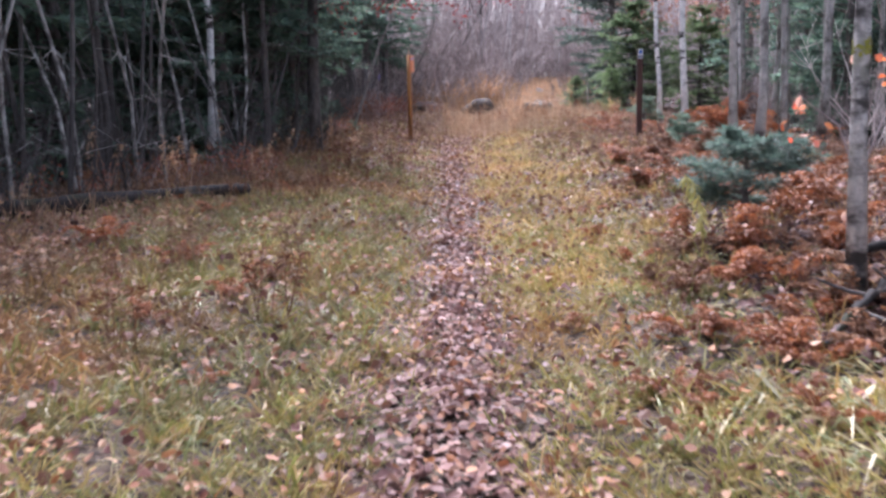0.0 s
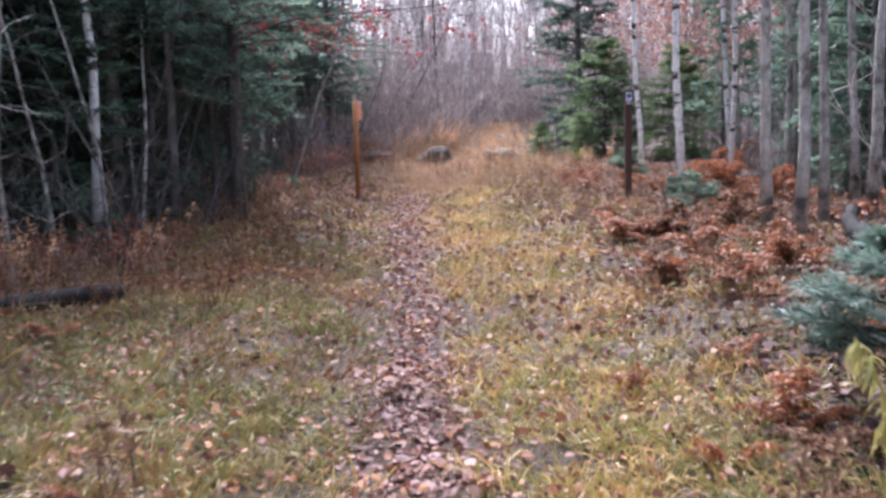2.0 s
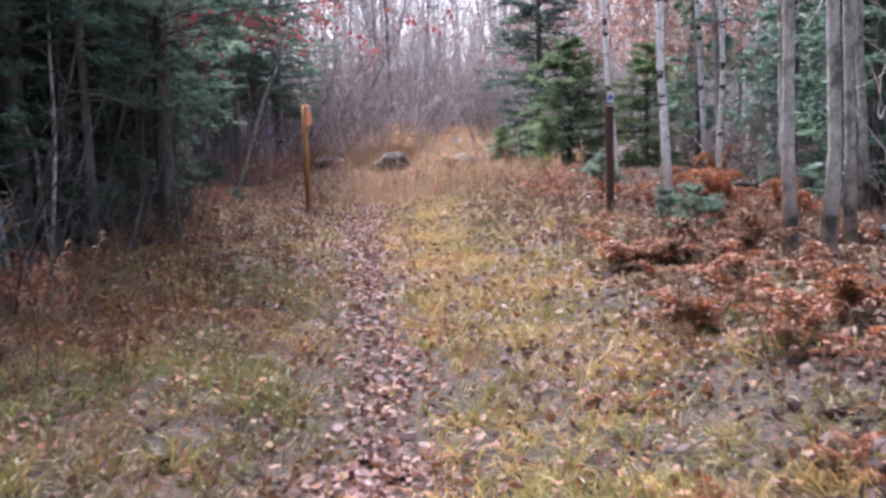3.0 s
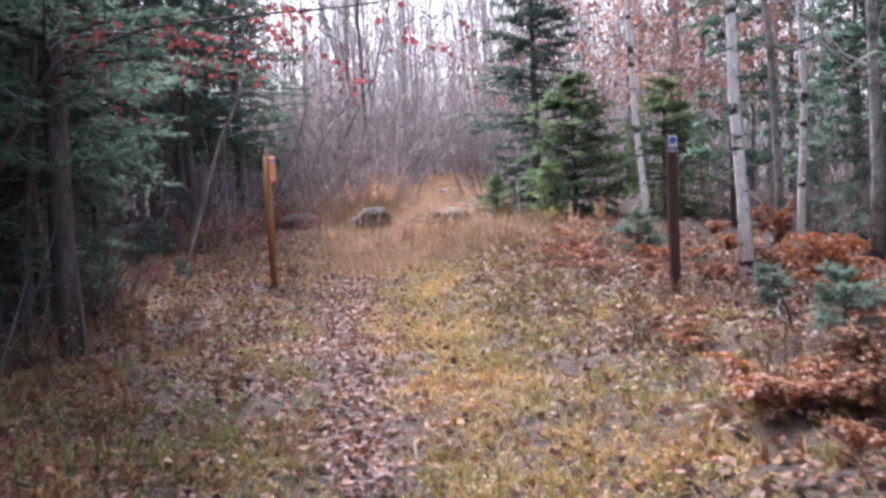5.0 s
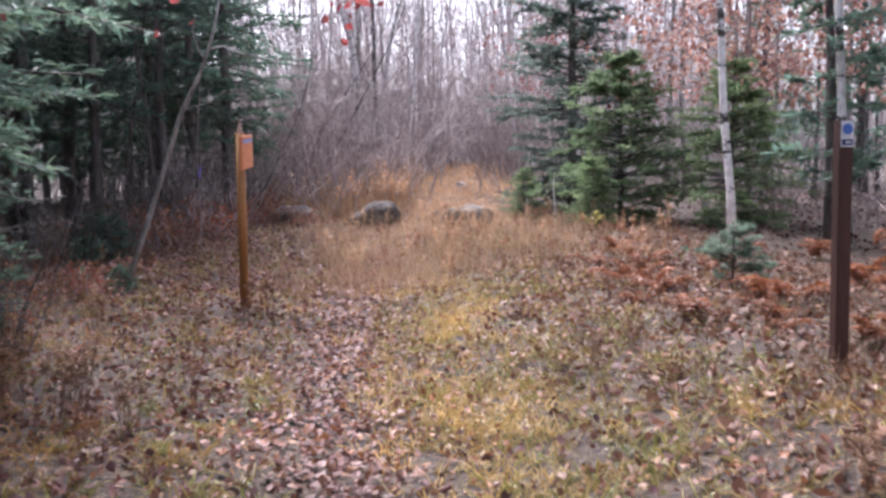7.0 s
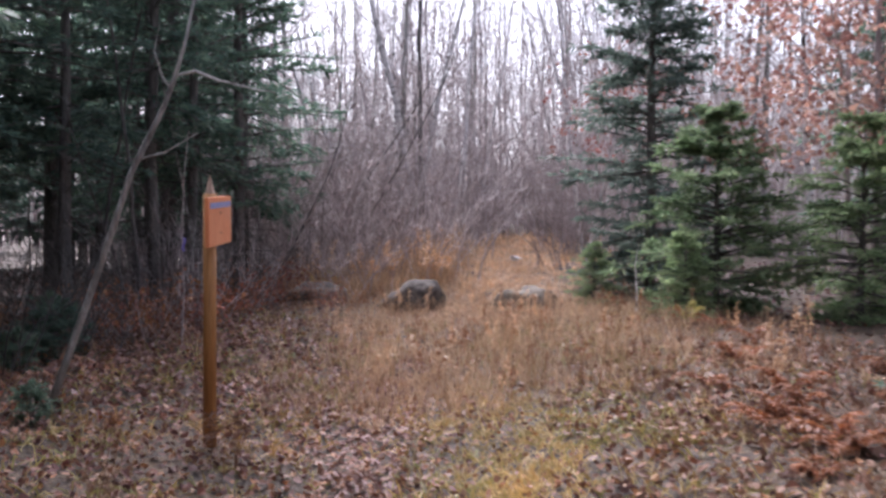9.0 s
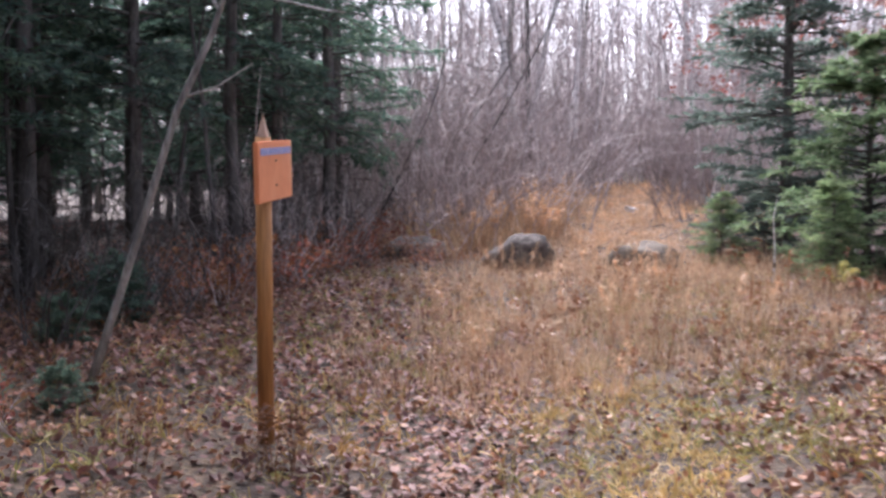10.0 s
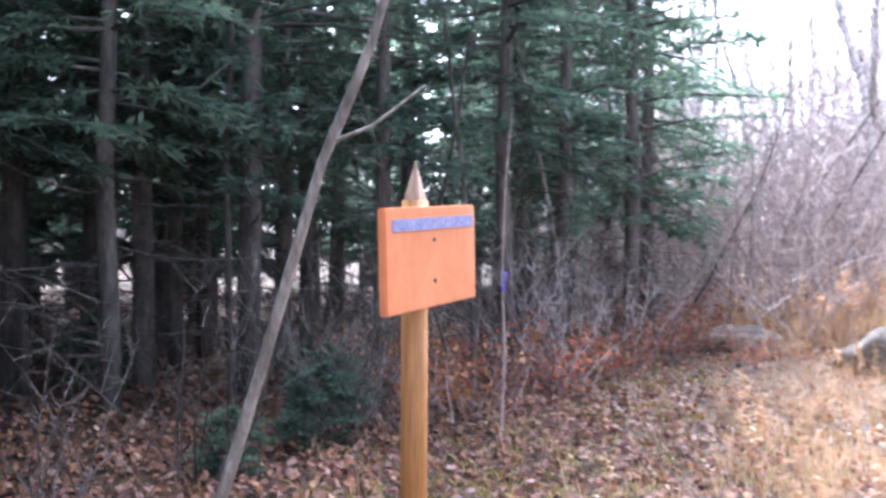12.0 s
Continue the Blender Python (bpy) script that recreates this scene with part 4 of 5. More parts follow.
# ---- bracken ----
def frond_mesh(seed, length, material, upright=0.7):
    rng = np.random.default_rng(seed)
    sh = Shape()
    t = np.linspace(0, 1, 9)
    rise = upright * length
    pts = np.column_stack([t * length * 0.8, rng.normal(0, 0.01, 9), rise * np.sin(t * 2.2) * 0.95])
    pts[0, 2] = -0.03
    tube(sh, pts, np.linspace(0.005, 0.0015, 9), 3, False)
    base, way, ln = [], [], []
    for s in np.linspace(0.22, 0.98, 13):
        p = np.array([np.interp(s, t, pts[:, k]) for k in range(3)])
        tn = unit(np.array([np.interp(min(1, s + 0.05), t, pts[:, k]) for k in range(3)]) - p)
        reach = length * 0.36 * (1.05 - s) ** 0.8
        for sg in (-1, 1):
            d = unit(np.array([0, sg, 0]) + tn * 0.5 + rng.normal(size=3) * 0.15 - [0, 0, 0.25])
            m = 5
            u = np.linspace(0.05, 0.95, m)
            q = p + d * (u * reach)[:, None] - np.array([0, 0, 1]) * (u ** 2 * reach * 0.25)[:, None]
            for sd in (-1, 1):
                base.append(q)
                way.append(unit(np.cross(d, [0, 0, 1.0]) * sd + d * 0.6 + rng.normal(size=(m, 3)) * 0.35))
                ln.append((1.05 - u) * reach * 0.42 + 0.012)
    base, way, ln = np.concatenate(base), np.concatenate(way), np.concatenate(ln)
    straps(sh, base, way, ln, np.maximum(ln * 0.6, 0.014), 0.5, rng)
    return sh.mesh("frond", material)


fronds = [frond_mesh(500 + i, 0.62 + 0.1 * i, fern_mat, 0.5 + 0.12 * (i % 3)) for i in range(4)]
tall_fronds = [frond_mesh(530 + i, 0.7, fern_mat, 1.1) for i in range(2)]
brown_fronds = [frond_mesh(540 + i, 0.6, brown_fern, 0.6 + 0.2 * i) for i in range(3)]
yellow_fronds = [frond_mesh(520 + i, 0.75, yellow_mat, 0.9) for i in range(2)]


def fern(x, y, size, n, seed, lab, stock_fronds=fronds, group="dead bracken", rise=1.0):
    rng = np.random.default_rng(seed)
    ob = thing("fern", x, y, spot(x, y), lab, "fern", group)
    ob.scale = (size, size, size * rise)
    a0 = rng.uniform(0, 6.28)
    for k in range(n):
        f = part("frond", stock_fronds[rng.integers(0, len(stock_fronds))], None, ob)
        f.matrix_basis = pose(rng.normal(0, 0.03), rng.normal(0, 0.03), 0, rng.normal(0, 12), rng.normal(0, 14), math.degrees(a0 + k * 6.28 / n) + rng.normal(0, 18)) @ Matrix.Scale(rng.uniform(0.7, 1.15), 4)


RUST = "collapsed rusty-orange dead bracken fern"
FERNS = ((1.95, 6.2, 0.7), (2.4, 6.0, 0.75), (2.7, 7.4, 0.8), (1.86, 5.6, 0.6), (1.35, 4.75, 0.42), (1.6, 4.25, 0.42), (1.1, 3.9, 0.3), (1.8, 4.75, 0.5), (3.0, 7.9, 0.8), (2.9, 5.5, 0.8), (-1.28, 5.9, 0.34), (-1.95, 7.0, 0.36), (-0.8, 13.6, 0.32), (-1.17, 6.5, 0.24), (-0.87, 12.7, 0.34), (0.72, 5.3, 0.26), (1.39, 9.3, 0.34), (2.15, 10.8, 0.55), (2.54, 8.0, 0.6), (1.88, 8.1, 0.4), (2.6, 9.3, 0.5), (3.34, 21.6, 0.5), (3.37, 19.6, 0.45), (4.56, 22.4, 0.6), (2.68, 15.2, 0.45), (2.4, 13.0, 0.5), (3.49, 20.9, 0.5),
         (1.25, 4.83, 0.42), (0.99, 4.05, 0.3), (1.0, 3.65, 0.26), (1.59, 4.39, 0.5), (1.3, 6.74, 0.36), (1.68, 6.96, 0.5), (1.74, 5.7, 0.5), (1.45, 3.6, 0.36), (-1.1, 4.3, 0.24), (-1.6, 5.2, 0.28), (-2.1, 6.0, 0.3),
         (-1.77, 6.8, 0.35), (-1.3, 6.3, 0.32), (-1.84, 11.3, 0.5), (-2.2, 9.4, 0.4), (-2.5, 7.4, 0.5), (-1.1, 6.5, 0.25), (2.2, 10.6, 0.7), (2.6, 10.9, 0.75), (2.5, 9.8, 0.75),
         (2.9, 10.2, 0.8), (1.25, 8.0, 0.35), (4.8, 13.0, 0.9), (3.4, 11.4, 0.8), (2.45, 13.2, 0.8), (2.75, 13.0, 0.9), (2.6, 14.8, 0.45), (2.61, 12.88, 0.75), (2.45, 12.3, 0.6), (3.5, 21.0, 0.7), (4.2, 18.1, 0.7),
         (6.1, 19.0, 0.9), (3.6, 21.9, 0.7), (3.25, 19.4, 0.6), (3.7, 18.8, 0.65), (4.1, 18.0, 0.65), (3.5, 23.3, 0.6), (3.4, 21.9, 0.6), (3.1, 20.5, 0.5), (3.9, 22.6, 0.7),
         (4.5, 20.2, 0.8), (5.6, 20.9, 0.9), (3.9, 19.6, 0.7), (4.9, 17.2, 0.8), (4.6, 16.2, 0.8), (3.9, 14.9, 0.6), (5.3, 15.6, 0.9), (4.2, 24.6, 0.6), (4.9, 25.8, 0.7), (5.4, 24.0, 0.8),
         (3.1, 16.0, 0.4), (-0.85, 20.3, 0.3), (-2.2, 12.9, 0.4), (-2.0, 14.8, 0.35), (6.3, 23.1, 0.8), (4.9, 27.4, 0.6), (3.0, 12.0, 0.7), (3.6, 9.6, 0.9), (3.9, 8.2, 0.9), (3.2, 8.9, 0.8))
for i, (x, y, s) in enumerate(FERNS):
    fern(x, y, s * 0.92, 4 + i % 3, 600 + i, RUST, rise=0.62 if y > 8 else 0.8)
# a plant with hanging yellow leaves at the trail's edge
weed = thing("yellow_plant", 1.58, 6.0, spot(1.58, 6.0), "arching plant with hanging yellow-green leaves", "plant")
weed.scale = (0.8, 0.8, 0.7)
rng = np.random.default_rng(710)
stem, spray = Shape(), Shape()
line = np.array([[0, 0, -0.03], [0.02, 0, 0.35], [0.0, 0, 0.65], [-0.06, 0, 0.85], [-0.13, 0, 0.95]])
tube(stem, line, [0.006, 0.005, 0.004, 0.003, 0.002], 5)
part("stem", stem, yellow_mat, weed)
u = rng.uniform(0.35, 1.0, 60)
pos = np.column_stack([np.interp(u, np.linspace(0, 1, 5), line[:, k]) for k in range(3)])
straps(spray, pos, rng.normal(size=(60, 3)) * [0.55, 0.55, 0.3] - [0, 0, 0.5], rng.uniform(0.05, 0.12, 60), 0.02, 0.9, rng)
part("foliage", spray, yellow_mat, weed)
for x, y, k, sd in ((4.46, 16.32, 0.85, 0), (4.75, 16.6, 0.75, 1), (6.3, 20.9, 0.9, 2), (5.0, 15.9, 0.75, 3)):
    fern(x, y, k, 6, 720 + sd, "tall rusty-orange bracken fern by birch trunks", tall_fronds)
for x, y, k, sd in ((1.6, 6.02, 0.42, 0), (1.3, 6.08, 0.36, 1), (1.96, 6.42, 0.6, 2), (1.39, 5.6, 0.4, 3), (1.6, 6.5, 0.4, 4), (2.3, 5.2, 0.6, 5), (2.0, 4.9, 0.5, 6), (1.9, 4.3, 0.45, 7), (2.5, 4.6, 0.7, 8), (2.75, 12.7, 0.6, 9), (2.95, 12.2, 0.6, 10), (3.1, 13.2, 0.7, 11), (3.4, 12.6, 0.8, 12), (4.2, 15.2, 0.8, 13), (4.9, 18.2, 0.9, 14), (3.9, 13.8, 0.7, 15)):
    fern(x, y, k, 7, 730 + sd, "withered dark brown bracken in shaded weeds", brown_fronds, rise=0.65)
for k, (x, y, size) in enumerate(((4.6, 27.6, 0.5), (-0.55, 33.6, 0.55), (-0.2, 33.9, 0.5), (0.1, 35.0, 0.5))):
    fern(x, y, size, 3, 702 + k, "yellow fern fronds in front of firs" if x > 2 else "yellowed fern fronds among tawny weeds", yellow_fronds, "yellow ferns")


# ---- boulders, logs, posts ----
def boulder(x, y, wx, wy, h, seed, material, lab, skew=0.0, flat=1.0, slope=None):
    bm = bmesh.new()
    bmesh.ops.create_icosphere(bm, subdivisions=4, radius=1)
    off = Vector((seed * 3.7, seed * 1.3, seed))
    for v in bm.verts:
        p = v.co.copy()
        d = 1 + 0.22 * noise.noise(p * 1.1 + off) + 0.08 * noise.noise(p * 3 + off) + 0.03 * noise.noise(p * 8 + off)
        up = min(max(p.z, -0.35), flat + 0.15 * (p.z - flat)) * h * d
        v.co = Vector((p.x * wx * d + skew * up, p.y * wy * d, up))
        if p.z > 0.55:
            v.co.z *= 0.93
        if slope:
            v.co.z *= float(np.interp(p.x, (-1.0, -0.55, -0.15, 0.5, 1.0), slope))
    for f in bm.faces:
        f.smooth = True
    me = bpy.data.meshes.new("boulder")
    bm.to_mesh(me)
    bm.free()
    me.materials.append(material)
    ob = tagged(new("boulder", me), lab, "boulder", "boulders across the trail")
    ob.location = (x, y, spot(x, y) + 0.02)


boulder(1.12, 31.5, 0.54, 0.45, 0.58, 1, rock_mat, "dark granite boulder sloping down into dry grass", 0.1, 0.8, (0.3, 0.62, 1.02, 1.0, 0.8))
boulder(3.05, 31.2, 0.6, 0.4, 0.6, 2, rock_pale, "low pale boulder half hidden by dry grass", 0.0, 0.6, (0.85, 1.05, 0.95, 1.0, 0.8))
boulder(-0.45, 31.9, 0.55, 0.4, 0.36, 3, rock_mat, "flat grey boulder sunk among red leaves")


def log(name, pts, r0, r1, lab, stubs=3, seed=0):
    rng = np.random.default_rng(seed)
    sh = Shape()
    pts = np.array(pts, float)
    n = 14
    t = np.linspace(0, 1, len(pts))
    line = np.column_stack([np.interp(np.linspace(0, 1, n), t, pts[:, k]) for k in range(3)])
    line += rng.normal(size=line.shape) * 0.012
    tube(sh, line, np.linspace(r0, r1, n) * rng.uniform(0.9, 1.1, n), 10)
    ob = tagged(new(name, sh.mesh(name, log_mat, True)), lab, "log", "fallen wood")
    for _ in range(stubs):
        st = Shape()
        p = line[rng.integers(2, n - 2)]
        tube(st, wander(p, rng.normal(size=3) * [1, 1, 0.4] + [0, 0, 0.6], rng.uniform(0.15, 0.45), 3, rng, 0.15), [0.014, 0.011, 0.008, 0.005], 5)
        part("branch_stub", st, dead_bark, ob)


def on(x, y, up):
    return (x, y, spot(x, y) + up)


log("fallen_log", [on(-4.6, 8.2, 0.1), on(-3.4, 9.3, 0.1), on(-2.12, 10.7, 0.11)], 0.095, 0.075, "wet dark fallen log beside the trail", 4, 1)
log("fallen_log", [on(4.6, 12.6, 0.22), on(4.0, 11.5, 0.25), on(3.7, 10.4, 0.12)], 0.05, 0.08, "dark fallen log among bracken", 3, 2)
log("fallen_log", [on(5.5, 20.2, 0.06), on(6.1, 20.0, 0.1), on(6.7, 19.95, 0.07)], 0.07, 0.045, "dark fallen log lying behind birches", 2, 3)
log("fallen_log", [on(5.2, 19.5, 0.04), on(5.8, 19.0, 0.09), on(6.5, 18.85, 0.04)], 0.055, 0.035, "grey fallen log lying behind birches", 2, 4)
log("fallen_branch", [on(3.62, 15.7, 0.05), on(3.3, 14.7, 0.1), on(2.9, 13.8, 0.03)], 0.017, 0.009, "thin pale fallen branch on leaf litter", 2, 5)
log("fallen_branch", [on(2.3, 5.0, 0.08), on(2.0, 4.6, 0.12), on(1.7, 4.3, 0.03)], 0.03, 0.015, "dark fallen branch among bracken", 2, 6)
log("fallen_branch", [on(2.9, 5.6, 0.1), on(2.35, 5.5, 0.16), on(1.75, 5.75, 0.05)], 0.035, 0.02, "dark rotten branch below a grey trunk", 3, 8)
log("fallen_branch", [on(2.7, 4.9, 0.04), on(2.2, 4.45, 0.1), on(1.9, 4.0, 0.05)], 0.025, 0.012, "thin dark fallen branch", 2, 9)

# leaning dead tree behind the sign
lean = thing("dead_tree", -1.95, 22.9, spot(-1.95, 22.9), "thin grey dead tree leaning across the dark wood", "tree")
z0 = spot(-1.95, 22.9)
limb, bough = Shape(), Shape()
STEM = [(-0.1, 0, -0.1), (0.13, 0, 0.55), (0.285, 0, 1.0), (0.425, 0, 1.42), (0.57, 0, 1.86), (0.665, 0, 2.05), (0.82, -0.02, 2.36), (0.92, -0.05, 2.62), (1.0, -0.05, 2.9), (1.12, -0.05, 3.5)]
tube(limb, STEM, [0.033, 0.03, 0.027, 0.026, 0.023, 0.026, 0.021, 0.018, 0.014, 0.008], 8)
tube(bough, [(0.91, -0.04, 2.6), (1.07, -0.04, 2.64), (1.25, -0.04, 2.57), (1.55, -0.05, 2.5), (1.7, -0.05, 2.48)], [0.018, 0.014, 0.011, 0.008, 0.004], 5)
tube(bough, [(0.87, -0.04, 2.5), (0.8, 0, 2.6), (0.74, 0, 2.8), (0.78, 0, 3.0)], [0.012, 0.009, 0.007, 0.004], 5)
tube(bough, [(0.64, 0, 1.95), (0.84, -0.05, 2.0), (1.1, -0.1, 2.15)], [0.012, 0.008, 0.004], 5)
part("trunk", limb, weather_bark, lean, smooth=True)
part("twig_crown", bough, weather_bark, lean)["kind"] = "stuff"


def bevel_box(sx, sy, sz, bev=0.004):
    bm = bmesh.new()
    bmesh.ops.create_cube(bm, size=1)
    bmesh.ops.scale(bm, vec=(sx, sy, sz), verts=bm.verts)
    bmesh.ops.bevel(bm, geom=bm.edges[:], offset=bev, segments=2, affect="EDGES")
    return bm


def solid(name, bm, material, parent, label="", at=None):
    me = bpy.data.meshes.new(name)
    bm.to_mesh(me)
    bm.free()
    me.materials.append(material)
    ob = new(name, me)
    ob.parent = parent
    if at:
        ob.location = at
    return tagged(ob, label)


# the orange notice on its pointed post
SX, SY = -0.68, 22.32
zb = spot(SX, SY)
sign = thing("trail_sign", SX, SY, zb, "orange wooden notice board on a pointed amber post", "sign post")
sign.rotation_euler[2] = radians(85)
TOP = 2.3 - zb
bm = bmesh.new()
bmesh.ops.create_cone(bm, cap_ends=True, segments=16, radius1=0.05, radius2=0.047, depth=TOP - 0.02)
bmesh.ops.translate(bm, vec=(0, 0, (TOP - 0.02) / 2 - 0.12), verts=bm.verts)
for f in bm.faces:
    f.smooth = True
solid("post", bm, post_mat, sign)
bm = bmesh.new()
bmesh.ops.create_cone(bm, cap_ends=True, segments=4, radius1=0.0495, radius2=0.004, depth=0.15)
bmesh.ops.bevel(bm, geom=bm.edges[:], offset=0.006, segments=2, affect="EDGES")
bmesh.ops.rotate(bm, cent=(0, 0, 0), matrix=Matrix.Rotation(radians(45), 3, "Z"), verts=bm.verts)
solid("post_tip", bm, tip_mat, sign, "bare weathered pointed tip", (0, 0, TOP - 0.075))
BZ = 1.96 - zb
board = solid("board", bevel_box(0.68, 0.03, 0.355, 0.005), board_mat, sign, "orange painted board", (0.0, -0.064, BZ))
board.rotation_euler[1] = radians(-3)
solid("lettering", bevel_box(0.61, 0.004, 0.042, 0.001), band_mat, board, "faded unreadable blue lettering", (0.01, -0.016, 0.118))
for dz in (0.06, -0.085):
    bm = bmesh.new()
    bmesh.ops.create_cone(bm, cap_ends=True, segments=10, radius1=0.008, radius2=0.006, depth=0.006)
    bmesh.ops.rotate(bm, cent=(0, 0, 0), matrix=Matrix.Rotation(radians(90), 3, "X"), verts=bm.verts)
    solid("screw", bm, screw_mat, board, "rusty screw", (0.0, -0.017, dz))

# the dark brown post with its marker
MX, MY = 3.47, 17.45
zb = spot(MX, MY)
marker = thing("marker_post", MX, MY, zb, "dark brown square post with a small blue trail marker", "post")
PH = 2.05 - zb
solid("post", bevel_box(0.092, 0.092, PH + 0.2, 0.008), brown_mat, marker, "", (0, 0, PH / 2 - 0.1))
plate = solid("plate", bevel_box(0.088, 0.005, 0.165, 0.002), white_plate, marker, "white plate with blue print", (0, -0.05, PH - 0.085))
bm = bmesh.new()
bmesh.ops.create_cone(bm, cap_ends=True, segments=24, radius1=0.034, radius2=0.034, depth=0.003)
bmesh.ops.rotate(bm, cent=(0, 0, 0), matrix=Matrix.Rotation(radians(90), 3, "X"), verts=bm.verts)
solid("emblem", bm, blue_paint, plate, "round blue emblem", (0, -0.0035, 0.03))
solid("strip", bevel_box(0.07, 0.003, 0.036, 0.001), navy_paint, plate, "navy strip", (0, -0.0035, -0.052))
bm = bmesh.new()
tri = [bm.verts.new(c) for c in ((-0.02, 0, 0), (0.0, 0, 0.013), (0.0, 0, 0.005), (0.02, 0, 0.005), (0.02, 0, -0.005), (0.0, 0, -0.005), (0.0, 0, -0.013))]
face = bm.faces.new(tri)
ext = bmesh.ops.extrude_face_region(bm, geom=[face])
bmesh.ops.translate(bm, vec=(0, -0.002, 0), verts=[g for g in ext["geom"] if isinstance(g, bmesh.types.BMVert)])
solid("arrow", bm, white_plate, plate, "white arrow", (0, -0.0055, -0.052))


# ---- leaf litter and grass ----
def scatter(rng, n, x0, x1, y0, y1, keep):
    x, y = rng.uniform(x0, x1, n), rng.uniform(y0, y1, n)
    fade = np.minimum(ease(x0, x0 + 1.5, x) * ease(x1, x1 - 1.5, x), ease(y0, y0 + 1.5, y) * ease(y1, y1 - 2, y)) if x1 - x0 > 5 else ease(y0, y0 + 0.8, y)
    ok = rng.uniform(size=n) < keep(x, y) * fade
    return x[ok], y[ok]


def patchy(x, y, f=1.0, k=0.0):
    return 0.5 + 0.25 * (np.sin(1.7 * f * x + 2.1 * np.sin(0.9 * f * y + k) + k) + np.sin(1.3 * f * y + 1.9 * np.sin(1.1 * f * x + 2 * k)))


def off_trail(x, y):
    return np.abs(x - trail(y))


def litter(name, n, box, keep, size, material, lab, seed, tilt=0.35, depth=0.03):
    rng = np.random.default_rng(seed)
    x, y = scatter(rng, n, *box, keep)
    sh = Shape()
    c = np.column_stack([x, y, lay(x, y) + rng.uniform(0.004, depth, len(x))])
    leaves(sh, c, rng.uniform(*size, len(x)), rng, tilt)
    sheet(name, sh, material, lab, "leaves")


litter("trail_leaves", 42000, (-1.6, 2.4, 0.2, 27), lambda x, y: np.exp(-((x - trail(y) - 0.06 * np.sin(1.3 * y)) / (0.2 + 0.26 * ease(8, 1, y) + 0.2 * ease(13, 20, y))) ** 2), (0.035, 0.075), litter_mat, "wet purplish-brown fallen leaves along the trail", 800)
litter("trail_leaves", 15000, (-1.1, 1.1, 1.6, 9), lambda x, y: np.exp(-((x - trail(y)) / (0.3 + 0.2 * ease(7, 2, y))) ** 2), (0.022, 0.046), litter_mat, "small broken pinkish-brown leaves trodden into the trail", 807, 0.45, 0.025)
litter("fallen_leaves", 95000, (-6, 7, 0, 33), lambda x, y: (1 - 0.3 * ease(13, 17, y) * ease(-0.2, -1.0, x - trail(y))) * (1 - 0.45 * ease(0.4, 0.9, x - trail(y)) * ease(9, 12, y)) * (1 - 0.9 * ease(1.1, 1.8, x - trail(y)) * (1 - ease(7, 9, y))) * (0.3 + 0.5 * ease(12, 18, y) * (1 - ease(26, 31, y)) * patchy(x, y) + 0.4 * ease(2, 3.4, off_trail(x, y))) * (1 - 0.65 * ease(2.0, 2.8, x - trail(y))), (0.03, 0.064), tan_mat, "brown fallen leaves scattered through the grass", 801, 0.6, 0.09)
litter("rusty_leaves", 43000, (-6, 7, 0, 34), lambda x, y: (0.2 + 0.6 * patchy(x, y, 1.4, 1.0) + 0.5 * ease(0.4, 0.9, x) * (1 - ease(4.5, 6.5, y))) * (1 - 0.2 * ease(13, 17, y) * ease(-0.4, -1.4, x - trail(y))) * (1 - 0.6 * ease(1.8, 2.6, x - trail(y))) * (1 - 0.8 * ease(1.1, 1.8, x - trail(y)) * (1 - ease(7, 9, y))), (0.03, 0.062), rust_mat, "rust-coloured fallen leaves in grass", 802, 0.5, 0.1)
litter("edge_leaves", 11000, (-4.6, 0.6, 12, 31), lambda x, y: ease(0.2, -0.9, x - trail(y)) * (1 - 0.65 * ease(-1.5, -2.6, x - trail(y))), (0.04, 0.075), drift_mat, "purplish-brown leaves drifted along the wood's edge", 805, 0.5, 0.05)
litter("brown_leaves", 11000, (-4.2, 5.6, 0.6, 24), lambda x, y: (0.35 + 0.65 * ease(0.35, 0.65, patchy(x, y, 2.2, 4.0))) * ease(0.2, 0.7, off_trail(x, y)), (0.035, 0.08), drift_mat, "curled dark brown leaves lying among grass tufts", 809, 0.7, 0.06)
litter("side_leaves", 5000, (1.4, 6, 9, 26), lambda x, y: ease(1.2, 1.9, x - trail(y)), (0.05, 0.1), tan_mat, "warm brown leaves lying round the bracken", 810, 0.6, 0.06)
# dark leaves put the shade of the right-hand trees into the ground colour
litter("shaded_leaves", 13000, (1.3, 6, 1.5, 9.5), lambda x, y: ease(1.3, 2.1, x - trail(y)) * (1 - ease(7.5, 9.5, y)), (0.045, 0.09), damp_shade_mat, "dark leaves standing in for shade beneath the trail-side trees", 806, 0.45, 0.05)
litter("drifted_leaves", 8000, (-4.0, 1.6, 22.5, 30), lambda x, y: ease(1.2, -0.4, x) * 0.9, (0.045, 0.085), litter_mat, "pinkish-brown leaves drifted round the sign post", 808, 0.5, 0.05)
# litter under conifers and birches: its dark colour carries their shade too
litter("woodland_leaves", 27000, (-16, -2, 6, 42), lambda x, y: ease(-1.5, -3.5, x) * 0.9, (0.07, 0.13), damp_shade_mat, "damp brown leaf litter under the conifers", 803, 0.4)
litter("birchwood_leaves", 8000, (4, 16, 6, 40), lambda x, y: ease(3.4, 5.0, x), (0.06, 0.11), damp_shade_mat, "dark brown leaf litter under the birches", 804, 0.4)


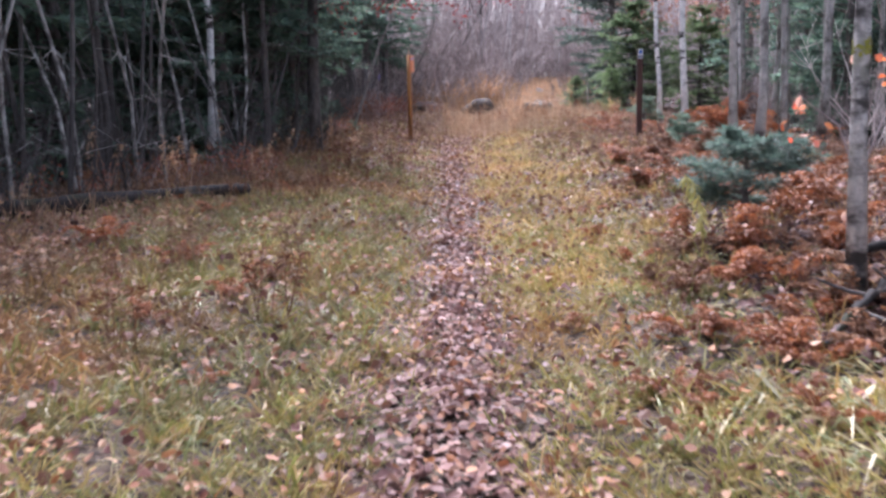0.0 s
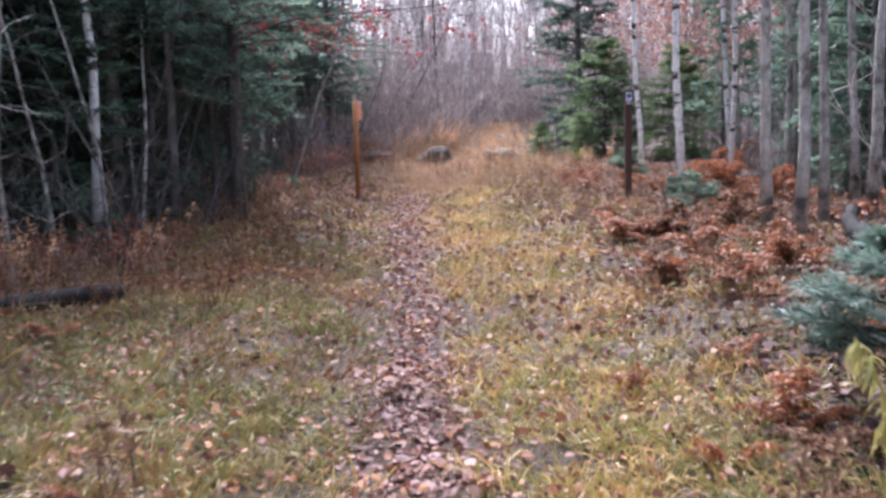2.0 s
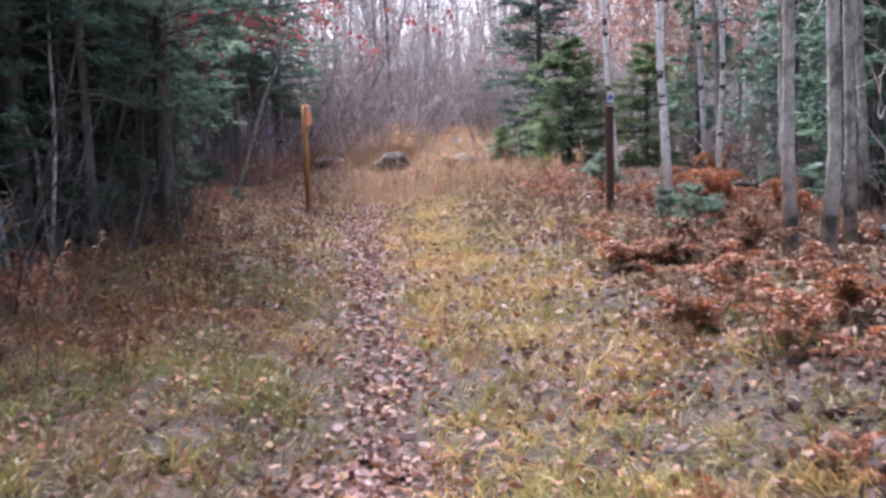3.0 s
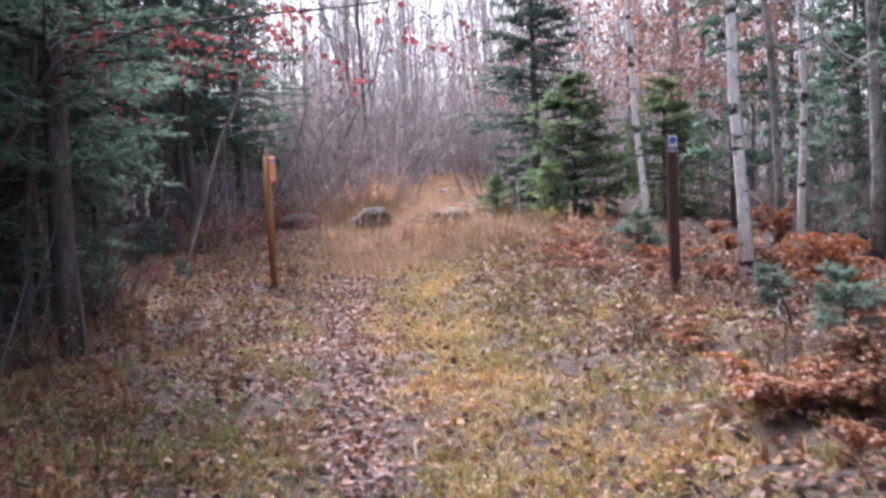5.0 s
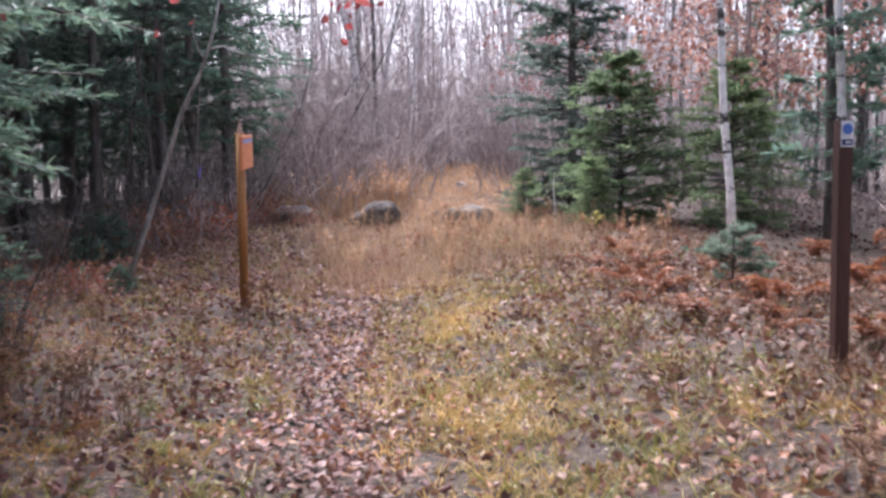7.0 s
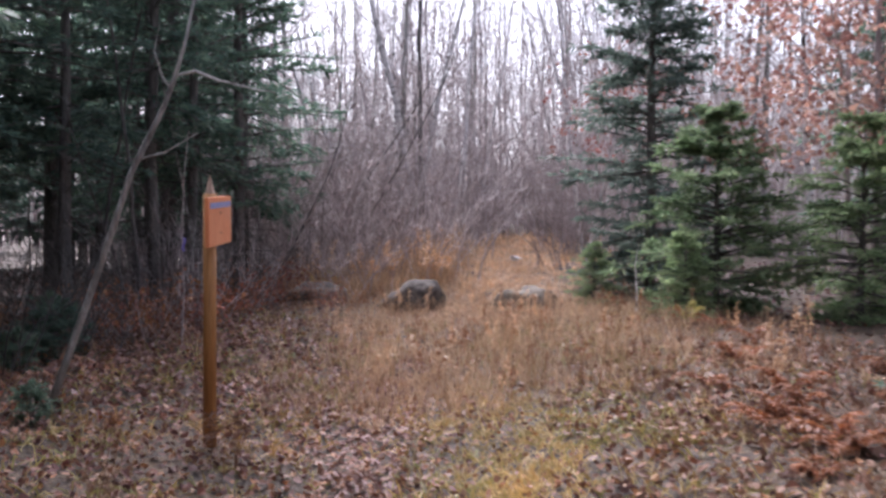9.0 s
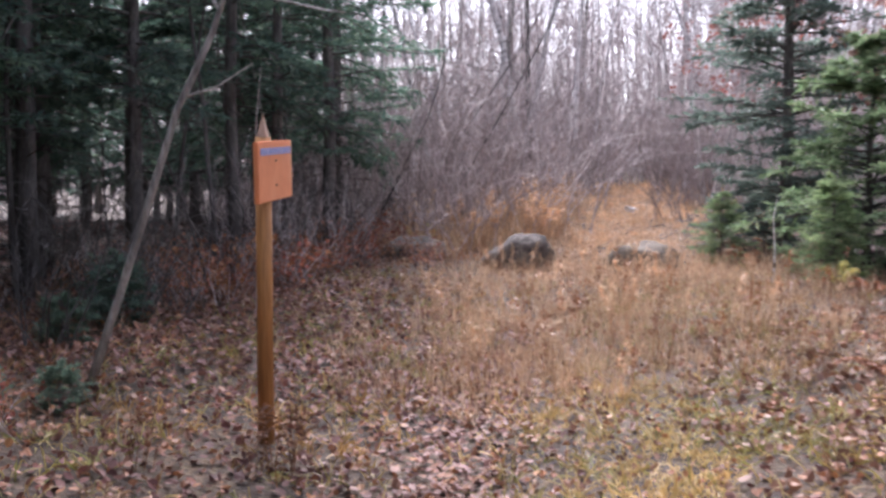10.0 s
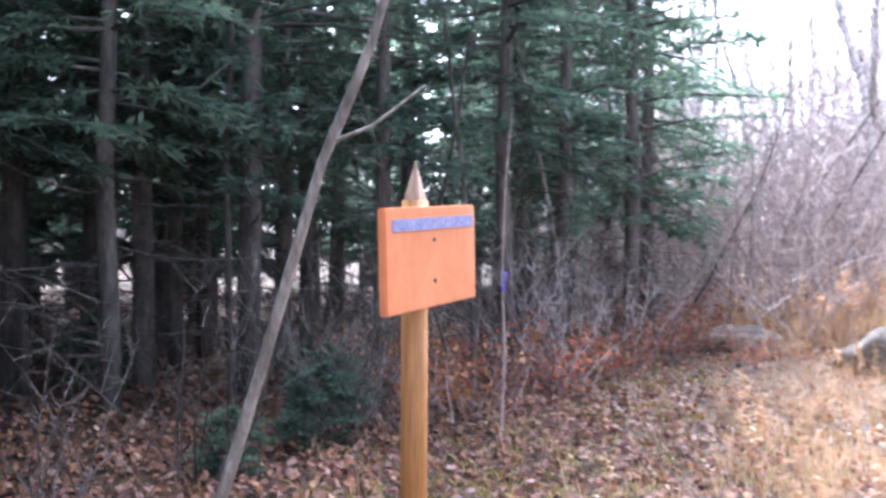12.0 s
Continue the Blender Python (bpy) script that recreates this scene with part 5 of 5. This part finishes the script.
def grass(name, tufts, per, box, keep, tall_range, wide, material, lab, seed, lean_out=0.6, droop=(0.2, 0.9), tight=0.03):
    rng = np.random.default_rng(seed)
    x, y = scatter(rng, tufts, *box, keep)
    n = len(x) * per
    bx = np.repeat(x, per) + rng.normal(0, tight, n)
    by = np.repeat(y, per) + rng.normal(0, tight, n)
    sz = np.repeat(rng.uniform(0.6, 1.3, len(x)), per)
    way = np.column_stack([rng.normal(0, lean_out, n), rng.normal(0, lean_out, n), np.ones(n)])
    sh = Shape()
    straps(sh, np.column_stack([bx, by, lay(bx, by) - 0.01]), way, rng.uniform(*tall_range, n) * sz, rng.uniform(0.7, 1.3, n) * wide, rng.uniform(*droop, n), rng)
    sheet(name, sh, material, lab, "grass")


def verge(x, y):
    s = off_trail(x, y)
    near_trees = ease(1.2, 1.9, x - trail(y)) * (1 - ease(6.5, 9, y))
    return ease(0.1, 0.5, s) * (1 - 0.85 * ease(2.2, 3.4, s)) * (1 - 0.9 * near_trees)


def meadow(x, y):
    return verge(x, y) * (0.27 + 0.73 * ease(0.35, 0.65, patchy(x, y, 1.6)) * ease(0.3, 0.6, patchy(x, y, 5.5, 3.0))) * (0.5 + 0.5 * ease(0.3, 0.55, patchy(x, y, 9.0, 5.0))) * (1 - 0.3 * ease(16, 24, y)) * (1 - 0.35 * ease(13, 17, y) * ease(-0.5, -1.6, x - trail(y)))


# left of the trail the blades take the colour darkened for shade
grass("rough_grass", 15000, 11, (-4.6, 0.4, 0.2, 15), lambda x, y: meadow(x, y) * ease(0.1, -0.7, x - trail(y)), (0.12, 0.3), 0.0075, rough_mat, "rough green-brown grass, its colour darkened for the shaded side", 833, 0.85)
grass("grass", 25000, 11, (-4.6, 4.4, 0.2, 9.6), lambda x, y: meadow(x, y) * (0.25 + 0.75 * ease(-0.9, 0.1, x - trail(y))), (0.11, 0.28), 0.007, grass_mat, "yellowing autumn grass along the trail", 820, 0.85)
grass("grass", 31000, 7, (-4.8, 5.6, 8.4, 30.5), meadow, (0.12, 0.27), 0.009, grass_mat, "yellowing autumn grass further along the trail", 829, 0.8)


def tussock_mesh(seed, blades, tall, material, flat=0.0, broad=1.0):
    rng = np.random.default_rng(seed)
    sh = Shape()
    a, q = rng.uniform(0, 6.28, blades), rng.uniform(0.2, 1.0, blades) + flat
    base = np.column_stack([rng.normal(0, 0.03, blades), rng.normal(0, 0.03, blades), np.full(blades, -0.01)])
    way = np.column_stack([np.cos(a) * q, np.sin(a) * q, np.ones(blades)])
    straps(sh, base, way, rng.uniform(0.5, 1.1, blades) * tall, rng.uniform(0.005, 0.009, blades) * broad, rng.uniform(0.4, 1.1, blades) * (1 + 0.5 * flat), rng)
    return sh.mesh("tussock", material)


def tussocks(name, count, box, keep, meshes, size, lab, group, seed):
    rng = np.random.default_rng(seed)
    x, y = scatter(rng, count, *box, keep)
    for px, py in zip(x, y):
        ob = tagged(new(name, meshes[rng.integers(0, len(meshes))]), lab, "grass", group)
        k = rng.uniform(*size)
        ob.location, ob.rotation_euler[2], ob.scale = (px, py, spot(px, py)), rng.uniform(0, 6.28), (k, k, k)


sedges = [tussock_mesh(850 + i, 46, 0.3, green_mat) for i in range(4)]
arched = [tussock_mesh(855 + i, 40, 0.38, arched_mat, 0.7, 1.5) for i in range(3)]
pale_sedges = [tussock_mesh(860 + i, 40, 0.26, grass_mat) for i in range(3)]
tussocks("sedge_tussock", 10, (1.1, 2.0, 2.4, 4.2), lambda x, y: np.ones_like(x), arched, (0.9, 1.3), "long arching sedge blades at the trail edge", "arching sedge tussocks", 822)
tussocks("sedge_tussock", 6, (1.3, 1.85, 2.9, 4.0), lambda x, y: np.ones_like(x), arched, (1.25, 1.6), "large sedge tussock with long bent pale blades", "arching sedge tussocks", 834)
tussocks("sedge_tussock", 34, (-3.0, -0.9, 2.6, 8.5), lambda x, y: np.ones_like(x), arched, (0.6, 1.05), "loose grey-green sedge tussock with drooping blades", "arching sedge tussocks", 837)
tussocks("sedge_tussock", 44, (0.9, 2.5, 4.0, 8.5), lambda x, y: np.ones_like(x), arched + sedges, (0.5, 0.95), "drooping sedge tussock among rusty bracken", "arching sedge tussocks", 838)
tussocks("sedge_tussock", 190, (-3.6, 3.0, 2.0, 21), lambda x, y: verge(x, y) * ease(0.4, 0.6, patchy(x, y, 0.9, 2.0)), sedges, (0.5, 0.95), "green sedge tuft in autumn grass", "green sedge tufts", 821)
tussocks("sedge_tussock", 210, (-3.4, 1.5, 1.8, 11), lambda x, y: verge(x, y) * ease(0.35, 0.6, patchy(x, y, 2.3, 1.0)), sedges, (0.38, 0.7), "small green sedge tuft in autumn grass", "green sedge tufts", 835)
tussocks("grass_tussock", 150, (-3.6, -0.4, 1.6, 9), verge, pale_sedges, (0.85, 1.6), "rough tuft of yellowing grass with fallen leaves", "pale grass tufts", 824)
tussocks("grass_tussock", 130, (-3.4, 3.4, 2.0, 26), verge, pale_sedges, (0.6, 1.1), "pale tuft of yellowing grass", "pale grass tufts", 823)
straws = [tussock_mesh(870 + i, 34, 0.42, straw_mat) for i in range(3)]
golds = [tussock_mesh(875 + i, 34, 0.36, gold_mat) for i in range(2)]
tussocks("dry_grass_tuft", 190, (-2.0, 6.2, 22.5, 32.5), lambda x, y: np.exp(-((x - trail(y) - 0.8) / 2.4) ** 2) * (0.06 + 0.94 * ease(-0.9, 0.9, x)), straws, (0.6, 1.15), "upright tuft of dry tan grass", "dry grass tufts", 831)
tussocks("golden_tuft", 90, (0.6, 7.5, 31.0, 45), lambda x, y: np.exp(-((x - trail(y)) / 1.6) ** 2), golds, (0.7, 1.3), "bright golden tuft of dead grass", "golden tufts", 832)


def weed_meshes(seed, tall_range, stems, material):
    rng = np.random.default_rng(seed)
    st, pl = Shape(), Shape()
    for _ in range(stems):
        a = rng.uniform(0, 6.28)
        pts = wander((rng.normal(0, 0.06), rng.normal(0, 0.06), -0.02), (np.cos(a) * 0.22, np.sin(a) * 0.22, 1), rng.uniform(*tall_range), 4, rng, 0.07)
        tube(st, pts, np.linspace(0.005, 0.002, 5), 3, False)
        n = 14
        q = pts[-1] + (pts[-2] - pts[-1]) * rng.uniform(-0.1, 0.9, n)[:, None]
        straps(pl, q, rng.normal(size=(n, 3)) * [0.5, 0.5, 0.3] + [0, 0, 0.5], rng.uniform(0.05, 0.13, n), 0.016, 0.6, rng)
    return st.mesh("stem", material), pl.mesh("plume", material)


brown_weeds = [weed_meshes(898 + i, (0.3, 0.6), 9, m) for i, m in enumerate((weed_mat, brown_fern))]
weeds = [weed_meshes(890 + i, (0.45, 0.95), 7, m) for i, m in enumerate((straw_mat, gold_mat, rust_mat))]
stalk = weed_meshes(895, (0.75, 0.9), 1, rust_mat)


def weed_clump(x, y, size, meshes, lab, group):
    ob = thing("dead_weed", x, y, spot(x, y), lab, "weed", group)
    ob.scale, ob.rotation_euler[2] = (size, size, size), x * 9 + y
    part("stem", meshes[0], None, ob)["kind"] = "stuff"
    part("plume", meshes[1], None, ob)["kind"] = "stuff"


rng = np.random.default_rng(897)
for _ in range(46):
    y = rng.uniform(32.3, 38)
    weed_clump(trail(y) - 0.9 - abs(rng.normal(0, 1.3)), y, rng.uniform(0.7, 1.25), weeds[rng.integers(0, 2)], "tall tawny dead weeds with pale plumes", "tawny weeds")
for _ in range(64):
    y = rng.uniform(23, 31)
    weed_clump(trail(y) + rng.normal(1.1, 1.2), y, rng.uniform(0.45, 0.85), weeds[rng.integers(0, 3)], "thin dead weeds in dry grass", "dry grass weeds")
for _ in range(30):
    y = rng.uniform(6, 22)
    weed_clump(np.interp(y, EDGE_Y, EDGE_L) + 0.7 - abs(rng.normal(0, 0.7)), y, rng.uniform(0.45, 0.9), weeds[rng.integers(0, 3)], "dead weeds at the edge of the dark wood", "wood edge weeds")
for _ in range(46):
    y = rng.uniform(4.5, 22)
    if 6.8 < y < 10.2:
        continue
    weed_clump(np.interp(y, (4.5, 9, 14, 22), (-1.9, -2.2, -1.6, -1.5)) + rng.normal(0, 0.6), y, rng.uniform(0.5, 0.95), brown_weeds[rng.integers(0, 2)], "low dark brown dead weeds in rough grass", "brown weeds")
for _ in range(20):
    y = rng.uniform(5, 19)
    weed_clump(1.6 + 0.06 * y + rng.normal(0, 0.35), y, rng.uniform(0.45, 0.8), brown_weeds[rng.integers(0, 2)], "low dark brown dead weeds beside bracken", "brown weeds")
for x, y, k in ((2.45, 23.2, 1.0), (2.6, 23.6, 0.9), (3.3, 25.0, 0.9), (2.0, 25.6, 0.8)):
    weed_clump(x, y, k, stalk, "single tall rusty weed stalk", "tall weed stalks")

# a scrap of white birch bark on the climbing trail
scrap_bark = Shape()
ring = np.linspace(-1.9, 1.9, 9)
curl = [np.column_stack([np.full(9, x), (0.1 + lift) * np.sin(ring), (0.1 + lift) * (1 - np.cos(ring)) * 0.8]) for x, lift in ((-0.22, 0.0), (-0.07, 0.02), (0.08, 0.015), (0.22, -0.01))]
shell = np.concatenate([np.concatenate(curl), np.concatenate(curl) + [0, 0, 0.012]])
cells = np.array([[r * 9 + c, r * 9 + c + 1, (r + 1) * 9 + c + 1, (r + 1) * 9 + c] for r in range(3) for c in range(8)])
scrap_bark.add(shell, [cells[:, ::-1], cells + 36])
curl_ob = tagged(new("birch_bark", scrap_bark.mesh("birch_bark", white_plate, True)), "curled scrap of white birch bark on golden straw", "bark")
curl_ob.scale = (0.6, 0.6, 0.6)
curl_ob.location, curl_ob.rotation_euler = (3.75, 37.6, spot(3.75, 37.6) + 0.2), (2.6, 0.2, 0.6)

# a thin white dead stem, and a twig with a violet ribbon
stick = tagged(new("dead_sapling", None), "thin white dead sapling standing before young firs", "sapling")
stick.location = (4.24, 28.8, spot(4.24, 28.8))
st = Shape()
tube(st, [(0, 0, -0.05), (0.01, 0, 0.4), (-0.02, 0, 0.8), (0.04, 0, 1.15)], [0.014, 0.012, 0.01, 0.004], 6)
part("stem", st, birch_bark, stick)
flagged = thing("sapling", -1.6, 26.0, spot(-1.6, 26.0), "thin bare sapling tied with a violet marking ribbon", "sapling")
st = Shape()
tube(st, [(0, 0, -0.05), (0.03, 0, 0.6), (0.0, 0.02, 1.2), (0.03, 0, 1.9), (0.08, 0, 2.4)], [0.012, 0.01, 0.008, 0.006, 0.003], 5)
part("stem", st, twig_mat, flagged)
bm = bmesh.new()
rows = [[bm.verts.new((0.03 + 0.012 * math.sin(k * 1.3) + d, -0.012 + 0.006 * math.cos(k * 2.1), 1.22 - 0.03 * k)) for d in (-0.012, 0.014)] for k in range(6)]
for a, b in zip(rows, rows[1:]):
    bm.faces.new((a[0], a[1], b[1], b[0]))
bmesh.ops.solidify(bm, geom=bm.faces[:], thickness=0.002)
solid("ribbon", bm, ribbon_mat, flagged, "faded violet plastic ribbon")

grass("golden_grass", 5600, 10, (-0.5, 3.2, 6, 24), lambda x, y: np.exp(-((x - trail(y) - 1.0) / 0.6) ** 2) * (0.4 + 0.6 * ease(0.3, 0.6, patchy(x, y, 2.0, 1.5))), (0.1, 0.25), 0.007, amber_mat, "golden dry grass beside the trail", 823, 0.7)
grass("dry_grass", 3900, 7, (-2.5, 6.5, 22.5, 33), lambda x, y: ease(22.5, 25, y) * np.exp(-((x - trail(y) - 0.6) / 2.3) ** 2) * (0.1 + 0.9 * ease(-1.1, 0.5, x)), (0.22, 0.5), 0.006, straw_mat, "tall dry reddish-tan grass", 824, 0.28, (0.1, 0.5), 0.05)
grass("crest_straw", 4600, 8, (-1, 9, 30, 47), lambda x, y: np.exp(-((x - trail(y)) / 1.7) ** 2) * (0.3 + 0.7 * patchy(x, y, 1.5)), (0.14, 0.34), 0.009, gold_mat, "bright golden straw climbing to the crest", 825, 0.5, (0.2, 0.8))
grass("bleached_straw", 9000, 9, (-0.5, 8, 29.6, 46), lambda x, y: np.exp(-((x - trail(y) - 0.15) / 1.1) ** 2), (0.12, 0.3), 0.015, bleached_mat, "pale flattened straw along the climbing trail", 836, 1.5, (0.3, 1.0))
grass("crest_stalks", 1500, 6, (-1, 10, 32, 47), lambda x, y: np.exp(-((x - trail(y)) / 2.4) ** 2) * patchy(x, y, 1.2, 2.0), (0.25, 0.6), 0.008, straw_mat, "tawny dead stalks across the crest", 830, 0.35, (0.1, 0.6), 0.08)
grass("crest_weeds", 2600, 6, (-3, 5, 31.5, 40), lambda x, y: np.exp(-((x - trail(y) + 2.4) / 1.3) ** 2), (0.35, 0.9), 0.01, straw_mat, "tall tawny dead weeds under the shrubs", 826, 0.3, (0.1, 0.5), 0.06)
grass("edge_weeds", 3000, 5, (-4.8, -1.2, 6, 32), lambda x, y: ease(1.6, 2.6, off_trail(x, y)) * (1 - 0.75 * ease(17, 21, y)), (0.15, 0.45), 0.007, weed_mat, "dead brown weeds at the edge of the wood", 827, 0.4, (0.1, 0.6), 0.06)
grass("bracken_weeds", 2600, 5, (2, 6, 4, 30), lambda x, y: ease(1.7, 2.4, off_trail(x, y)), (0.12, 0.35), 0.007, weed_mat, "dead brown weeds among bracken", 828, 0.5, (0.1, 0.6), 0.06)
